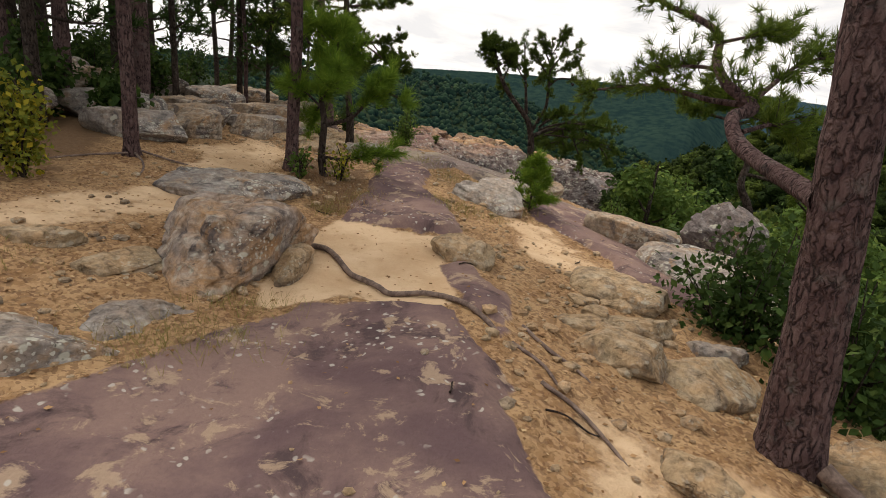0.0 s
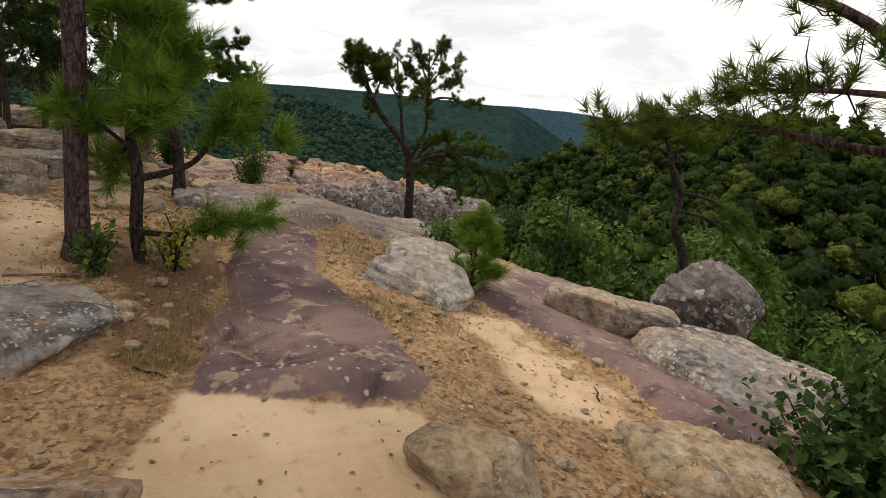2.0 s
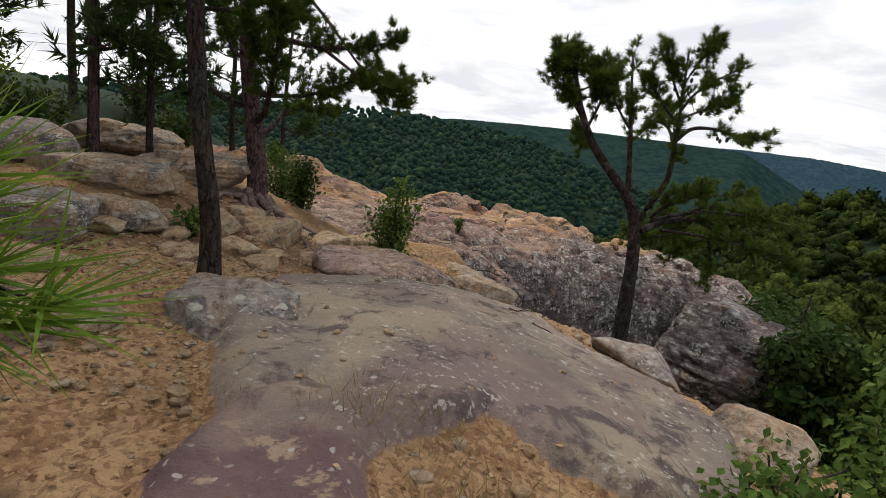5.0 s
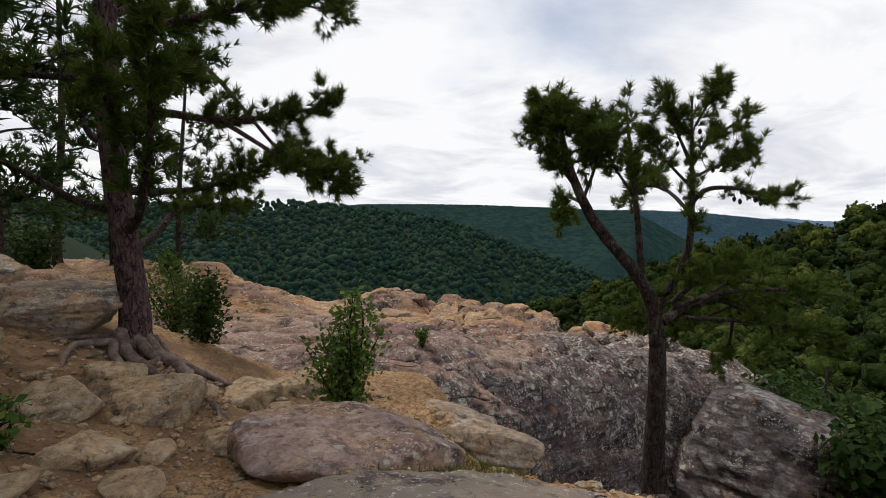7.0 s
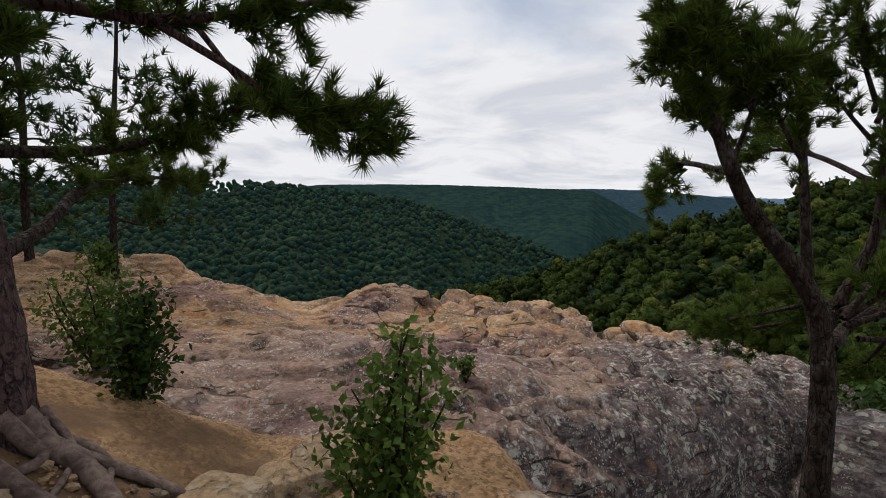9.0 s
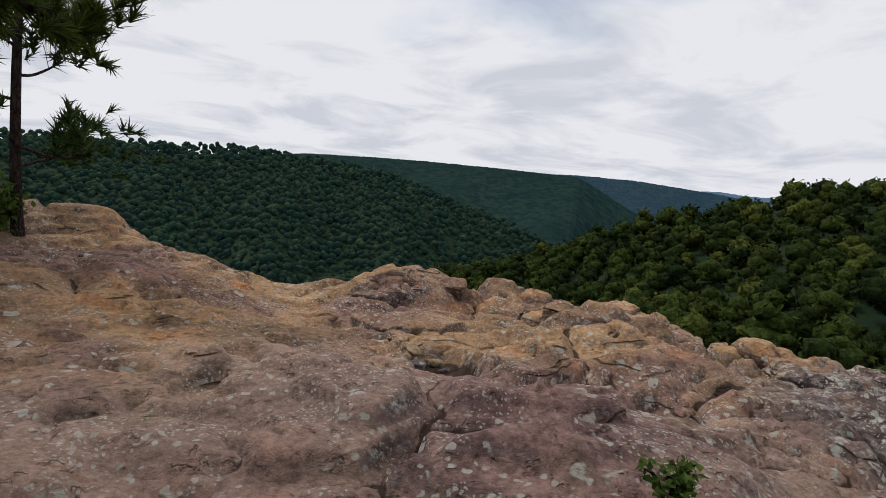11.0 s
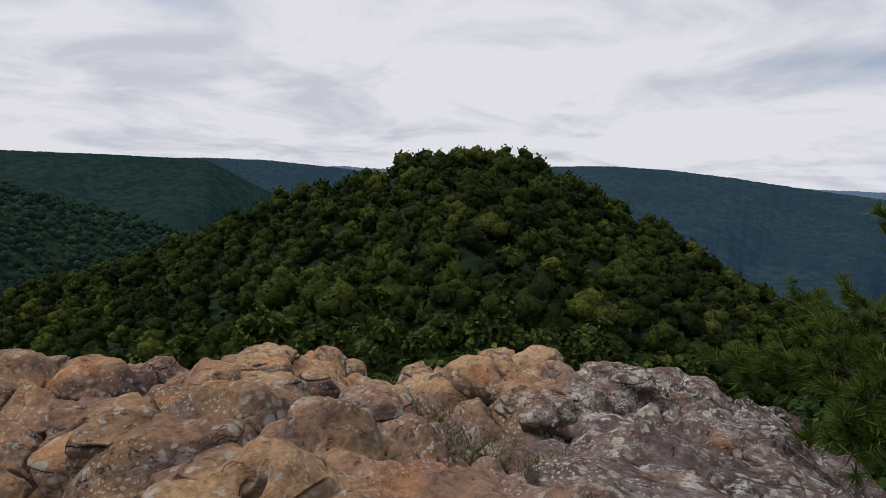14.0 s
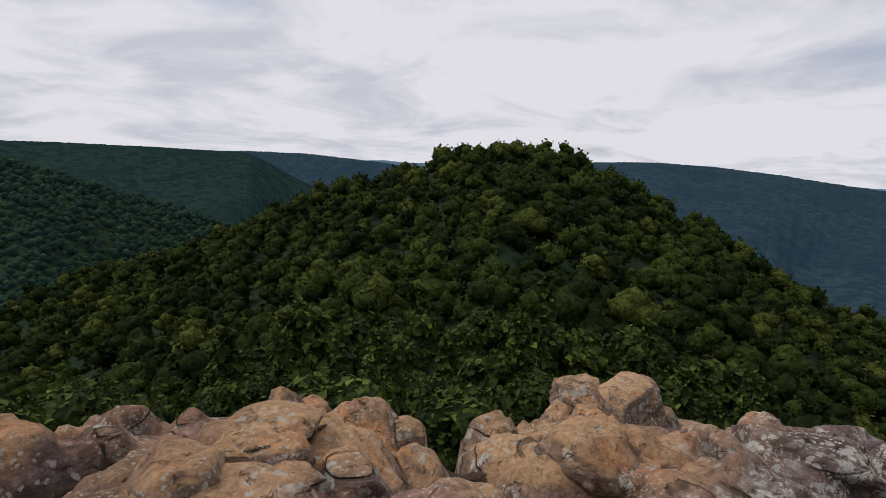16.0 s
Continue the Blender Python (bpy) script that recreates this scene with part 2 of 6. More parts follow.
    part_ = k.step(k.math('ABSOLUTE', k.math('SUBTRACT', k.math('FRACT', q), 0.5)), 0.05, 0.01)
    part_ = k.math('MULTIPLY', part_, k.step(k.noise(1.3, 4, 0.6), 0.55, 0.62))
    c = k.mix(k.math('MULTIPLY', part_, 0.7), c, (0.035, 0.025, 0.02))
    # cracks and holes: dark soil, and crevice shade painted into the colour
    crack_shade = k.step(k.math('ADD', k.attr("crack"), k.math('MULTIPLY', k.math('SUBTRACT', k.noise(14, 4), 0.5), 0.5)), 0.40, 0.75)
    c = k.mix(k.math('MULTIPLY', crack_shade, 0.9), c, (0.040, 0.027, 0.020))
    h = k.math('ADD', k.math('MULTIPLY', k.noise(5, 10, 0.66, 0.15, k.stretch(1, 1, 2.0)), 1.2), k.math('MULTIPLY', k.noise(40, 6, 0.72), 0.35))
    h = k.math('ADD', h, k.math('MULTIPLY', k.step(k.noise(14, 4, 0.6, 0.25), 0.31, 0.41), 0.6))
    h = k.math('SUBTRACT', h, k.math('MULTIPLY', part_, 0.9))
    k.bump(h, 1.0, 0.045)
    return k.colour(c)


ROCK_BIG = outcrop_material()


def ground_material():
    k = Nodes("bluff_ground", 0.95, 0.1)
    rough_edge = k.math('MULTIPLY', k.math('SUBTRACT', k.noise(3.2, 7, 0.65), 0.5), 0.9)
    rock_m = k.step(k.math('ADD', k.attr("rock"), rough_edge), 0.42, 0.58)
    sand_m = k.step(k.math('ADD', k.attr("sand"), rough_edge), 0.36, 0.60)
    wood_m = k.step(k.attr("wood"), 0.3, 0.7)
    # bare purple-brown slab with pale worn spots
    w = k.warp(1.2, 0.5)
    slab = k.mix(k.step(k.noise(1.1, 5, 0.6, 0.3, w), 0.36, 0.62), (0.118, 0.076, 0.080), (0.225, 0.150, 0.132))
    slab = k.mix(k.step(k.noise(2.4, 7, 0.68, 0.6), 0.52, 0.66), slab, (0.078, 0.053, 0.056))
    slab = k.mix(k.math('MULTIPLY', k.step(k.noise(4.5, 7, 0.7, 0.5), 0.55, 0.62), 0.8), slab, (0.36, 0.265, 0.19))
    slab = k.mix(0.5, slab, k.mix(k.noise(45, 5, 0.75), (0.3, 0.3, 0.3), (0.72, 0.72, 0.72)), 'OVERLAY')
    place = k.n.new("ShaderNodeSeparateXYZ")
    k.l.new(k.co, place.inputs[0])
    grey = k.mix(k.step(k.noise(1.7, 6, 0.65, 0.4, w), 0.38, 0.62), (0.20, 0.168, 0.142), (0.30, 0.245, 0.185))
    grey = k.mix(k.math('MULTIPLY', k.step(k.noise(0.9, 5, 0.6, 0.4), 0.48, 0.60), 0.7), grey, (0.19, 0.135, 0.128))
    grey = k.mix(k.step(k.noise(3.1, 7, 0.7, 0.5), 0.51, 0.62), grey, (0.105, 0.083, 0.078))
    chink = k.step(k.math('ABSOLUTE', k.math('SUBTRACT', k.noise(1.3, 6, 0.6, 0.2, k.stretch(1.6, 0.7, 1)), 0.5)), 0.012, 0.002)
    grey = k.mix(k.math('MULTIPLY', k.math('MULTIPLY', chink, k.step(k.noise(2.2, 3), 0.50, 0.60)), 0.6), grey, (0.05, 0.04, 0.036))
    grey = k.mix(k.math('MULTIPLY', k.step(k.noise(17, 6, 0.75, 0.3), 0.56, 0.63), k.step(k.noise(1.9, 4, 0.6), 0.44, 0.58)), grey, (0.46, 0.43, 0.38))
    grey = k.mix(0.5, grey, k.mix(k.noise(40, 5, 0.75), (0.3, 0.3, 0.3), (0.72, 0.72, 0.72)), 'OVERLAY')
    slab = k.mix(k.step(k.math('ADD', place.outputs[1], k.math('MULTIPLY', rough_edge, 1.5)), 7.9, 8.8), slab, grey)
    dots = k.math('MULTIPLY', k.step(k.voronoi(15.0, vec=k.warp(11, 0.09)), 0.27, 0.15), k.step(k.noise(2.4, 4, 0.6), 0.50, 0.58))
    slab = k.mix(k.math('MULTIPLY', dots, 0.8), slab, (0.44, 0.41, 0.37))
    # trodden sand
    sand = k.mix(k.step(k.noise(2.0, 6, 0.6), 0.3, 0.7), (0.48, 0.325, 0.195), (0.62, 0.455, 0.300))
    sand = k.mix(k.math('MULTIPLY', k.step(k.noise(9, 5, 0.7), 0.56, 0.72), 0.6), sand, (0.30, 0.18, 0.095))
    sand = k.mix(0.3, sand, k.mix(k.noise(90, 3, 0.7), (0.35, 0.35, 0.35), (0.65, 0.65, 0.65)), 'OVERLAY')
    # soil under needles and leaves
    soil = k.mix(k.step(k.noise(3.4, 6, 0.65, 0.4), 0.36, 0.64), (0.26, 0.150, 0.074), (0.40, 0.262, 0.142))
    soil = k.mix(k.step(k.noise(14, 6, 0.7, 0.8), 0.50, 0.66), soil, (0.15, 0.080, 0.042))
    litter = k.voronoi(42, out=1, vec=k.warp(20, 0.05))
    lum = k.n.new("ShaderNodeSeparateColor")
    k.l.new(litter, lum.inputs[0])
    soil = k.mix(k.math('MULTIPLY', k.step(lum.outputs[0], 0.55, 0.75), 0.55), soil, (0.44, 0.285, 0.16))
    soil = k.mix(k.math('MULTIPLY', k.step(lum.outputs[1], 0.66, 0.80), 0.6), soil, (0.15, 0.085, 0.05))
    needles = k.mix(k.noise(22, 5, 0.7), (0.10, 0.062, 0.038), (0.24, 0.150, 0.085))
    soil = k.mix(k.step(k.math('ADD', k.attr("litter"), rough_edge), 0.4, 0.7), soil, needles)
    c = k.mix(sand_m, soil, sand)
    c = k.mix(rock_m, c, slab)
    # woods floor: shade between the crowns put into a near-black green
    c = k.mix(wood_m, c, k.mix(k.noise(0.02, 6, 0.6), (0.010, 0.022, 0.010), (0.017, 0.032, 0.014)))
    h = k.math('ADD', k.math('MULTIPLY', k.noise(6, 8, 0.65), 1.0), k.math('MULTIPLY', k.noise(55, 4, 0.7), 0.35))
    h = k.math('ADD', h, k.math('MULTIPLY', lum.outputs[2], k.math('MULTIPLY', k.math('SUBTRACT', 1.0, k.math('MAXIMUM', rock_m, sand_m)), 0.25)))
    k.bump(h, 0.8, 0.05)
    return k.colour(c)


def bark_material(name, dark, mid, pale):
    """Pine bark: flaky upright plates parted by dark furrows."""
    k = Nodes(name, 0.95, 0.1)
    v = k.stretch(1, 1, 0.24, k.warp(22, 0.045))
    furrow = k.step(k.voronoi(27, 'DISTANCE_TO_EDGE', vec=v), 0.0, 0.20)
    fine = k.noise(34, 6, 0.75, 0.6, k.stretch(1, 1, 0.35))
    c = k.mix(k.step(fine, 0.3, 0.7), mid, pale)
    c = k.mix(k.step(k.noise(9, 4, 0.6), 0.4, 0.65), c, mid)
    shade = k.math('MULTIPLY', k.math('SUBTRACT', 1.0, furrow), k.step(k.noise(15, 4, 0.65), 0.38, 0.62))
    c = k.mix(shade, c, dark)
    c = k.mix(k.math('MULTIPLY', k.step(k.noise(5, 4, 0.6), 0.58, 0.7), 0.35), c, (0.20, 0.19, 0.175))
    k.bump(k.math('ADD', k.math('MULTIPLY', furrow, 0.8), fine), 1.0, 0.025)
    return k.colour(c)


def leaf_material(name, a, b, c, trans=0.25):
    k = Nodes(name, 0.72, 0.08)
    t = k.island()
    col = k.mix(k.step(t, 0.2, 0.75), a, b)
    col = k.mix(k.step(t, 0.82, 0.98), col, c)
    col = k.mix(k.math('MULTIPLY', k.rnd(), 0.45), col, a)
    k.b.inputs['Subsurface Weight'].default_value = 0.0
    k.colour(col)
    if trans:
        tr = k.n.new("ShaderNodeBsdfTranslucent")
        k.put(tr.inputs[0], k.mix(0.4, col, c))
        m = k.n.new("ShaderNodeMixShader")
        m.inputs[0].default_value = trans
        k.l.new(k.b.outputs[0], m.inputs[1])
        k.l.new(tr.outputs[0], m.inputs[2])
        k.l.new(m.outputs[0], k.n["Material Output"].inputs[0])
    return k.mat


def woods_material(name, dark, mid, light, size, gap_shade):
    """Tree crowns in the mass: each tree its own green, with near-black mottling painted as shade between leaves."""
    k = Nodes(name, 0.85, 0.04)
    c = k.mix(k.step(k.attr("tint"), 0.1, 0.8), dark, mid)
    c = k.mix(k.step(k.attr("tint"), 0.80, 0.98), c, light)
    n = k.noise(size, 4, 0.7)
    c = k.mix(k.step(n, 0.44, 0.58), k.mix(gap_shade, c, (0.002, 0.004, 0.002)), c)
    k.bump(n, 1.0, 0.9)
    return k.colour(c)


WOODS_NEAR = woods_material("spur_crowns", (0.017, 0.031, 0.007), (0.048, 0.072, 0.013), (0.090, 0.108, 0.020), 1.1, 0.6)
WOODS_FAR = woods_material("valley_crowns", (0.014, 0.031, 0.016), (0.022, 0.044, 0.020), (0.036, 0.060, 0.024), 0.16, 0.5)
haze = WOODS_FAR.node_tree.nodes["Principled BSDF"]  # bluish emission stands in for light scattered by half a mile of air
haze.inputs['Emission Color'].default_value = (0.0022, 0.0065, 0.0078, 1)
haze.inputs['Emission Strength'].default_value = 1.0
GROUND = ground_material()
BARK = bark_material("pine_bark", (0.024, 0.016, 0.017), (0.098, 0.060, 0.060), (0.165, 0.112, 0.106))
# darker copy of BARK; the twin pine's backlit shade is put into its colour
BARK_DARK = bark_material("dark_bark", (0.014, 0.011, 0.010), (0.045, 0.033, 0.028), (0.090, 0.070, 0.060))


def root_material():
    k = Nodes("root_bark", 0.9, 0.15)
    n = k.noise(14, 6, 0.7, 0.5)
    c = k.mix(k.step(n, 0.35, 0.65), (0.090, 0.064, 0.056), (0.21, 0.155, 0.132))
    k.bump(k.noise(45, 5, 0.7, 0.8), 0.7, 0.012)
    return k.colour(c)


ROOT = root_material()
NEEDLE = leaf_material("pine_needles", (0.046, 0.080, 0.012), (0.115, 0.175, 0.024), (0.23, 0.28, 0.05))
NEEDLE_MID = leaf_material("mature_pine_needles", (0.030, 0.056, 0.010), (0.076, 0.120, 0.020), (0.17, 0.215, 0.04))
NEEDLE_FRESH = leaf_material("fresh_needles", (0.055, 0.115, 0.014), (0.145, 0.245, 0.026), (0.28, 0.36, 0.05))
# darker copy of NEEDLE, with the shade of the woods put into its colour
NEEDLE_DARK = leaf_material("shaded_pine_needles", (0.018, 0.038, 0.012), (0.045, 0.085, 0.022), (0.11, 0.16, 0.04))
LEAF = leaf_material("oak_leaves", (0.045, 0.085, 0.018), (0.09, 0.15, 0.03), (0.20, 0.26, 0.06), 0.3)
# darker copy of LEAF; on the eastern trees it stands in for shade
LEAF_DARK = leaf_material("dark_oak_leaves", (0.020, 0.042, 0.010), (0.045, 0.082, 0.018), (0.10, 0.14, 0.035), 0.2)
LEAF_YELLOW = leaf_material("yellowing_leaves", (0.09, 0.12, 0.02), (0.22, 0.22, 0.03), (0.42, 0.32, 0.03), 0.3)
CANOPY = leaf_material("canopy_leaves", (0.013, 0.024, 0.006), (0.054, 0.080, 0.015), (0.13, 0.16, 0.028), 0.12)
CANOPY_FAR = leaf_material("far_canopy_leaves", (0.016, 0.034, 0.018), (0.028, 0.052, 0.024), (0.052, 0.080, 0.032), 0.0)
GRASS = leaf_material("dry_grass", (0.20, 0.16, 0.06), (0.34, 0.26, 0.11), (0.16, 0.20, 0.05), 0.2)
MOSS = leaf_material("ground_cover", (0.06, 0.09, 0.02), (0.13, 0.17, 0.04), (0.25, 0.22, 0.06), 0.2)
LITTER = leaf_material("fallen_leaves", (0.16, 0.085, 0.04), (0.36, 0.22, 0.11), (0.52, 0.38, 0.22), 0.0)


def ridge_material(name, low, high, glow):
    """Distant wooded ridge, a backdrop: haze of miles of air is put into its colour and faint glow."""
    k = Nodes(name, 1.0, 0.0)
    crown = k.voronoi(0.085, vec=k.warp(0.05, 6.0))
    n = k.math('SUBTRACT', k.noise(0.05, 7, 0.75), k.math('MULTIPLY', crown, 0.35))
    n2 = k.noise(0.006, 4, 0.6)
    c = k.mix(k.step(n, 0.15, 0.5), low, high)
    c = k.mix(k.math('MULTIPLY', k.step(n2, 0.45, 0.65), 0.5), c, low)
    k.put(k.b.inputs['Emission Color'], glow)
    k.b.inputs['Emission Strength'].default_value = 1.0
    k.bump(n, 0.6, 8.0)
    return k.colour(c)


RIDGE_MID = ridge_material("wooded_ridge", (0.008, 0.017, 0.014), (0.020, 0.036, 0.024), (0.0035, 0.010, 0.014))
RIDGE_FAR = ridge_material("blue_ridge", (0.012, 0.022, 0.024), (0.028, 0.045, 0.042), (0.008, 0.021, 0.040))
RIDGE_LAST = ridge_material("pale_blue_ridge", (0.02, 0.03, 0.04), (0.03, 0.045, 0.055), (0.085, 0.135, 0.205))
CLIFF = rock_material("pale_cliff", (0.15, 0.14, 0.13), (0.08, 0.08, 0.08), (0.17, 0.15, 0.13), (0.20, 0.19, 0.18), 0.0)
ROCK_PALE = rock_material("pale_sandstone", (0.33, 0.29, 0.255), (0.16, 0.135, 0.125), (0.36, 0.275, 0.21), (0.47, 0.44, 0.41), 0.9)
# ---------------------------------------------------------------- mesh tools
rng = np.random.default_rng(7)


def mesh_object(name, verts, faces, material, parent=None, label="", smooth=False):
    """One mesh object from arrays: faces is a list of index arrays, each (n, 3) or (n, 4)."""
    me = bpy.data.meshes.new(name)
    verts = np.asarray(verts, np.float32)
    faces = [np.asarray(f, np.int32) for f in faces if len(f)]
    loops = np.concatenate([f.ravel() for f in faces])
    sizes = np.concatenate([np.full(len(f), f.shape[1], np.int32) for f in faces])
    me.vertices.add(len(verts))
    me.vertices.foreach_set("co", verts.ravel())
    me.loops.add(len(loops))
    me.loops.foreach_set("vertex_index", loops)
    me.polygons.add(len(sizes))
    me.polygons.foreach_set("loop_start", np.concatenate([[0], np.cumsum(sizes)[:-1]]).astype(np.int32))
    me.polygons.foreach_set("use_smooth", np.full(len(sizes), smooth))
    me.update(calc_edges=True)
    me.validate()
    me.materials.append(material)
    ob = new(name, me)
    if parent:
        ob.parent = parent
    if label:
        ob["label"] = label
    return ob


def thing(name, place, label, category, group="", turn=0.0):
    e = new(name)
    e.empty_display_size = 0.1
    e.matrix_world = pose(*place, 0, 0, turn)
    return tagged(e, label, category, group)


def unit(v):
    return v / np.maximum(np.linalg.norm(v, axis=-1, keepdims=True), 1e-9)


def _hash(ix, iy, seed):
    h = (ix.astype(np.int64) * 374761393 + iy.astype(np.int64) * 668265263 + seed * 974711) & 0x7fffffff
    h = ((h ^ (h >> 13)) * 1274126177) & 0x7fffffff
    return ((h ^ (h >> 16)) & 0xffff) / 65535.0


def vnoise(x, y, seed=0):
    ix, iy = np.floor(x), np.floor(y)
    fx, fy = x - ix, y - iy
    fx, fy = fx * fx * (3 - 2 * fx), fy * fy * (3 - 2 * fy)
    a, b = _hash(ix, iy, seed), _hash(ix + 1, iy, seed)
    c, d = _hash(ix, iy + 1, seed), _hash(ix + 1, iy + 1, seed)
    return a + (b - a) * fx + (c - a) * fy + (a - b - c + d) * fx * fy


def fbm(x, y, scale, octaves=4, seed=0, gain=0.5):
    v, amp, tot = 0.0, 1.0, 0.0
    for o in range(octaves):
        v = v + amp * vnoise(x * scale + 17.3 * o, y * scale - 9.1 * o, seed + o)
        tot += amp
        amp *= gain
        scale *= 2.03
    return v / tot - 0.5


def cells(x, y, scale, seed):
    """Nearest and second nearest distance to scattered points, in cells."""
    x, y = x * scale, y * scale
    ix, iy = np.floor(x), np.floor(y)
    f1, f2 = np.full(np.shape(x), 9.0), np.full(np.shape(x), 9.0)
    for ox_ in (-1, 0, 1):
        for oy_ in (-1, 0, 1):
            cx, cy = ix + ox_, iy + oy_
            d = np.hypot(cx + _hash(cx, cy, seed) - x, cy + _hash(cx, cy, seed + 7) - y)
            f2 = np.minimum(f2, np.maximum(f1, d))
            f1 = np.minimum(f1, d)
    return f1, f2


def sstep(a, b, x):
    t = np.clip((x - a) / (b - a), 0, 1)
    return t * t * (3 - 2 * t)


def inside(x, y, poly):
    """Signed distance to a closed outline: positive inside, in metres."""
    d = np.full(np.shape(x), 1e9)
    s = np.zeros(np.shape(x), bool)
    for (ax, ay), (bx, by) in zip(poly, poly[1:] + poly[:1]):
        ex, ey = bx - ax, by - ay
        t = np.clip(((x - ax) * ex + (y - ay) * ey) / (ex * ex + ey * ey), 0, 1)
        d = np.minimum(d, np.hypot(x - ax - t * ex, y - ay - t * ey))
        if by != ay:
            s ^= ((ay > y) != (by > y)) & (x < (bx - ax) * (y - ay) / (by - ay) + ax)
    return np.where(s, d, -d)


# ---------------------------------------------------------------- the lie of the land
SLAB_START = [(-1.9, 1.75), (-1.5, 2.3), (-.9, 3.1), (-.34, 3.25), (.04, 3.12), (.15, 2.56), (.24, 2.1), (.31, 1.5), (.5, 0), (.5, -4), (-3, -4), (-2.6, 1)]
SLAB_TONGUE = [(-.9, 5.1), (-.35, 4.95), (.2, 4.72), (.3, 5.2), (.2, 5.8), (-.04, 6.77), (-.02, 8.3), (.5, 8.7), (1.2, 8.4), (1.9, 8.8), (2.1, 9.6), (1.65, 10.5), (1.1, 11.4), (.6, 11.45), (-.27, 11.55), (-1.15, 10.8), (-.95, 9.2), (-.7, 8.4), (-.75, 7.1), (-.8, 6.0)]
SLAB_EAST = [(1.35, 6.8), (1.65, 6.15), (1.98, 5.5), (1.85, 4.95), (2.3, 4.6), (3.6, 4.5), (3.6, 8.6), (1.9, 8.5), (1.5, 7.6)]
SLAB_STRIP = [(.08, 3.5), (.28, 2.75), (.42, 2.9), (.45, 3.4), (.2, 4.1), (.0, 4.0)]
SAND_PATH = [(-1.1, 3.2), (-.3, 3.3), (.0, 3.2), (.05, 3.9), (-.1, 4.3), (.15, 4.75), (-.3, 5.0), (-.9, 5.15), (-1.15, 4.7)]
SAND_EAST = [(.8, 5.4), (1.0, 4.75), (1.4, 4.8), (1.75, 5.2), (1.7, 5.7), (1.35, 6.3), (1.0, 6.3)]
SAND_LOW = [(.35, 1.2), (.6, 2.3), (.9, 2.2), (1.5, 2.1), (2.0, 1.5), (1.2, .6)]
SAND_WEST = [(-3.2, 3.6), (-2.2, 4.3), (-1.9, 6.6), (-1.9, 8.2), (-2.6, 9.0), (-3.1, 7.6), (-2.6, 5.6), (-3.3, 4.4)]
LITTER_PINE = [(-1.35, 5.3), (-.85, 5.2), (-.75, 7.0), (-.75, 7.8), (-1.5, 8.2), (-2.1, 7.4), (-1.5, 6.4)]


# bank toned darker: brown soil, and the big pine's shade put into the colour
SHADED_BANK = [(-3.4, 11.2), (-2.2, 10.6), (-1.2, 11.4), (-.9, 12.4), (-.1, 12.9), (-.2, 13.6), (-1.2, 14.2), (-2.6, 14.4), (-3.6, 13.2)]


def edge_x(y):
    """How far east the bluff reaches."""
    return np.interp(y, [-6, 0, 3, 5, 7, 8.5, 10, 11.5, 13, 14, 16], [2.4, 2.6, 2.9, 3.5, 4.1, 3.3, 2.3, 1.7, 1.0, .5, .4])


def edge_y(x):
    """How far north it reaches."""
    return np.interp(x, [-20, -7, -3.5, -1.5, 0, 1], [27, 25, 22.5, 19, 15.2, 14.4])


def plateau(x, y):
    z = .08 + .010 * np.clip(y, -3, 9) - .44 * sstep(9.2, 12.6, y)
    west = np.maximum(0, -x - 1.1)
    z = z + np.minimum(west, 1.9) * (.11 + .24 * sstep(9.5, 13, y)) + np.maximum(0, west - 1.9) * .07
    z = z - .22 * np.maximum(0, x - .25) * sstep(12.5, 10.5, y) - .16 * np.maximum(0, x - .8) * sstep(10.5, 12.5, y)
    return z


def far_land(x, y):
    dx, dy = x - 3.0, y - 18.0
    r = np.hypot(dx, dy)
    az = np.degrees(np.arctan2(dx, dy))
    floor = -95 + 10 * fbm(x, y, .004, 3, 41) - 35 * sstep(46, 56, az)
    # the spur that carries the wooded knob
    u = dx * .803 + dy * .596
    v = dx * .596 - dy * .803
    spine = np.interp(u, [-60, 0, 15, 60, 120, 190, 250, 300, 420], [-14, -16, -18, -27, -26, -11, 6.0, 1, -80])
    width = np.where(v > 0, .80, 1.05) * np.interp(u, [0, 60, 150, 250, 320], [80, 95, 112, 112, 100])
    spur = spine - np.interp(np.abs(v / width), [0, .25, .5, .85, 1.15, 1.57, 2.2, 3], [0, 2.8, 14, 27.5, 43, 62, 84, 100])
    # the long wooded hill across the valley
    crest = np.interp(az, [-75, -45, -25, -14, -5, 1, 8, 14, 22, 32, 60], [-1.0, .1, .55, .75, 1.25, .75, .2, -1.6, -4.2, -8, -9])
    rc = 640.0
    hill = rc * np.tan(np.radians(crest)) - 11 - .33 * np.abs(r - rc) * (1 + .12 * np.sin(az * .5))
    near = -15 - .42 * np.maximum(0, r - 8)
    return np.maximum(np.maximum(floor, spur), np.maximum(hill, near))


def slab_lift(x, y):
    wob = .22 * fbm(x, y, 1.7, 4, 5) + .10 * fbm(x, y, 6, 3, 9)
    m = {}
    for key, poly in (("start", SLAB_START), ("tongue", SLAB_TONGUE), ("east", SLAB_EAST), ("strip", SLAB_STRIP)):
        m[key] = inside(x, y, poly) + wob
    return m


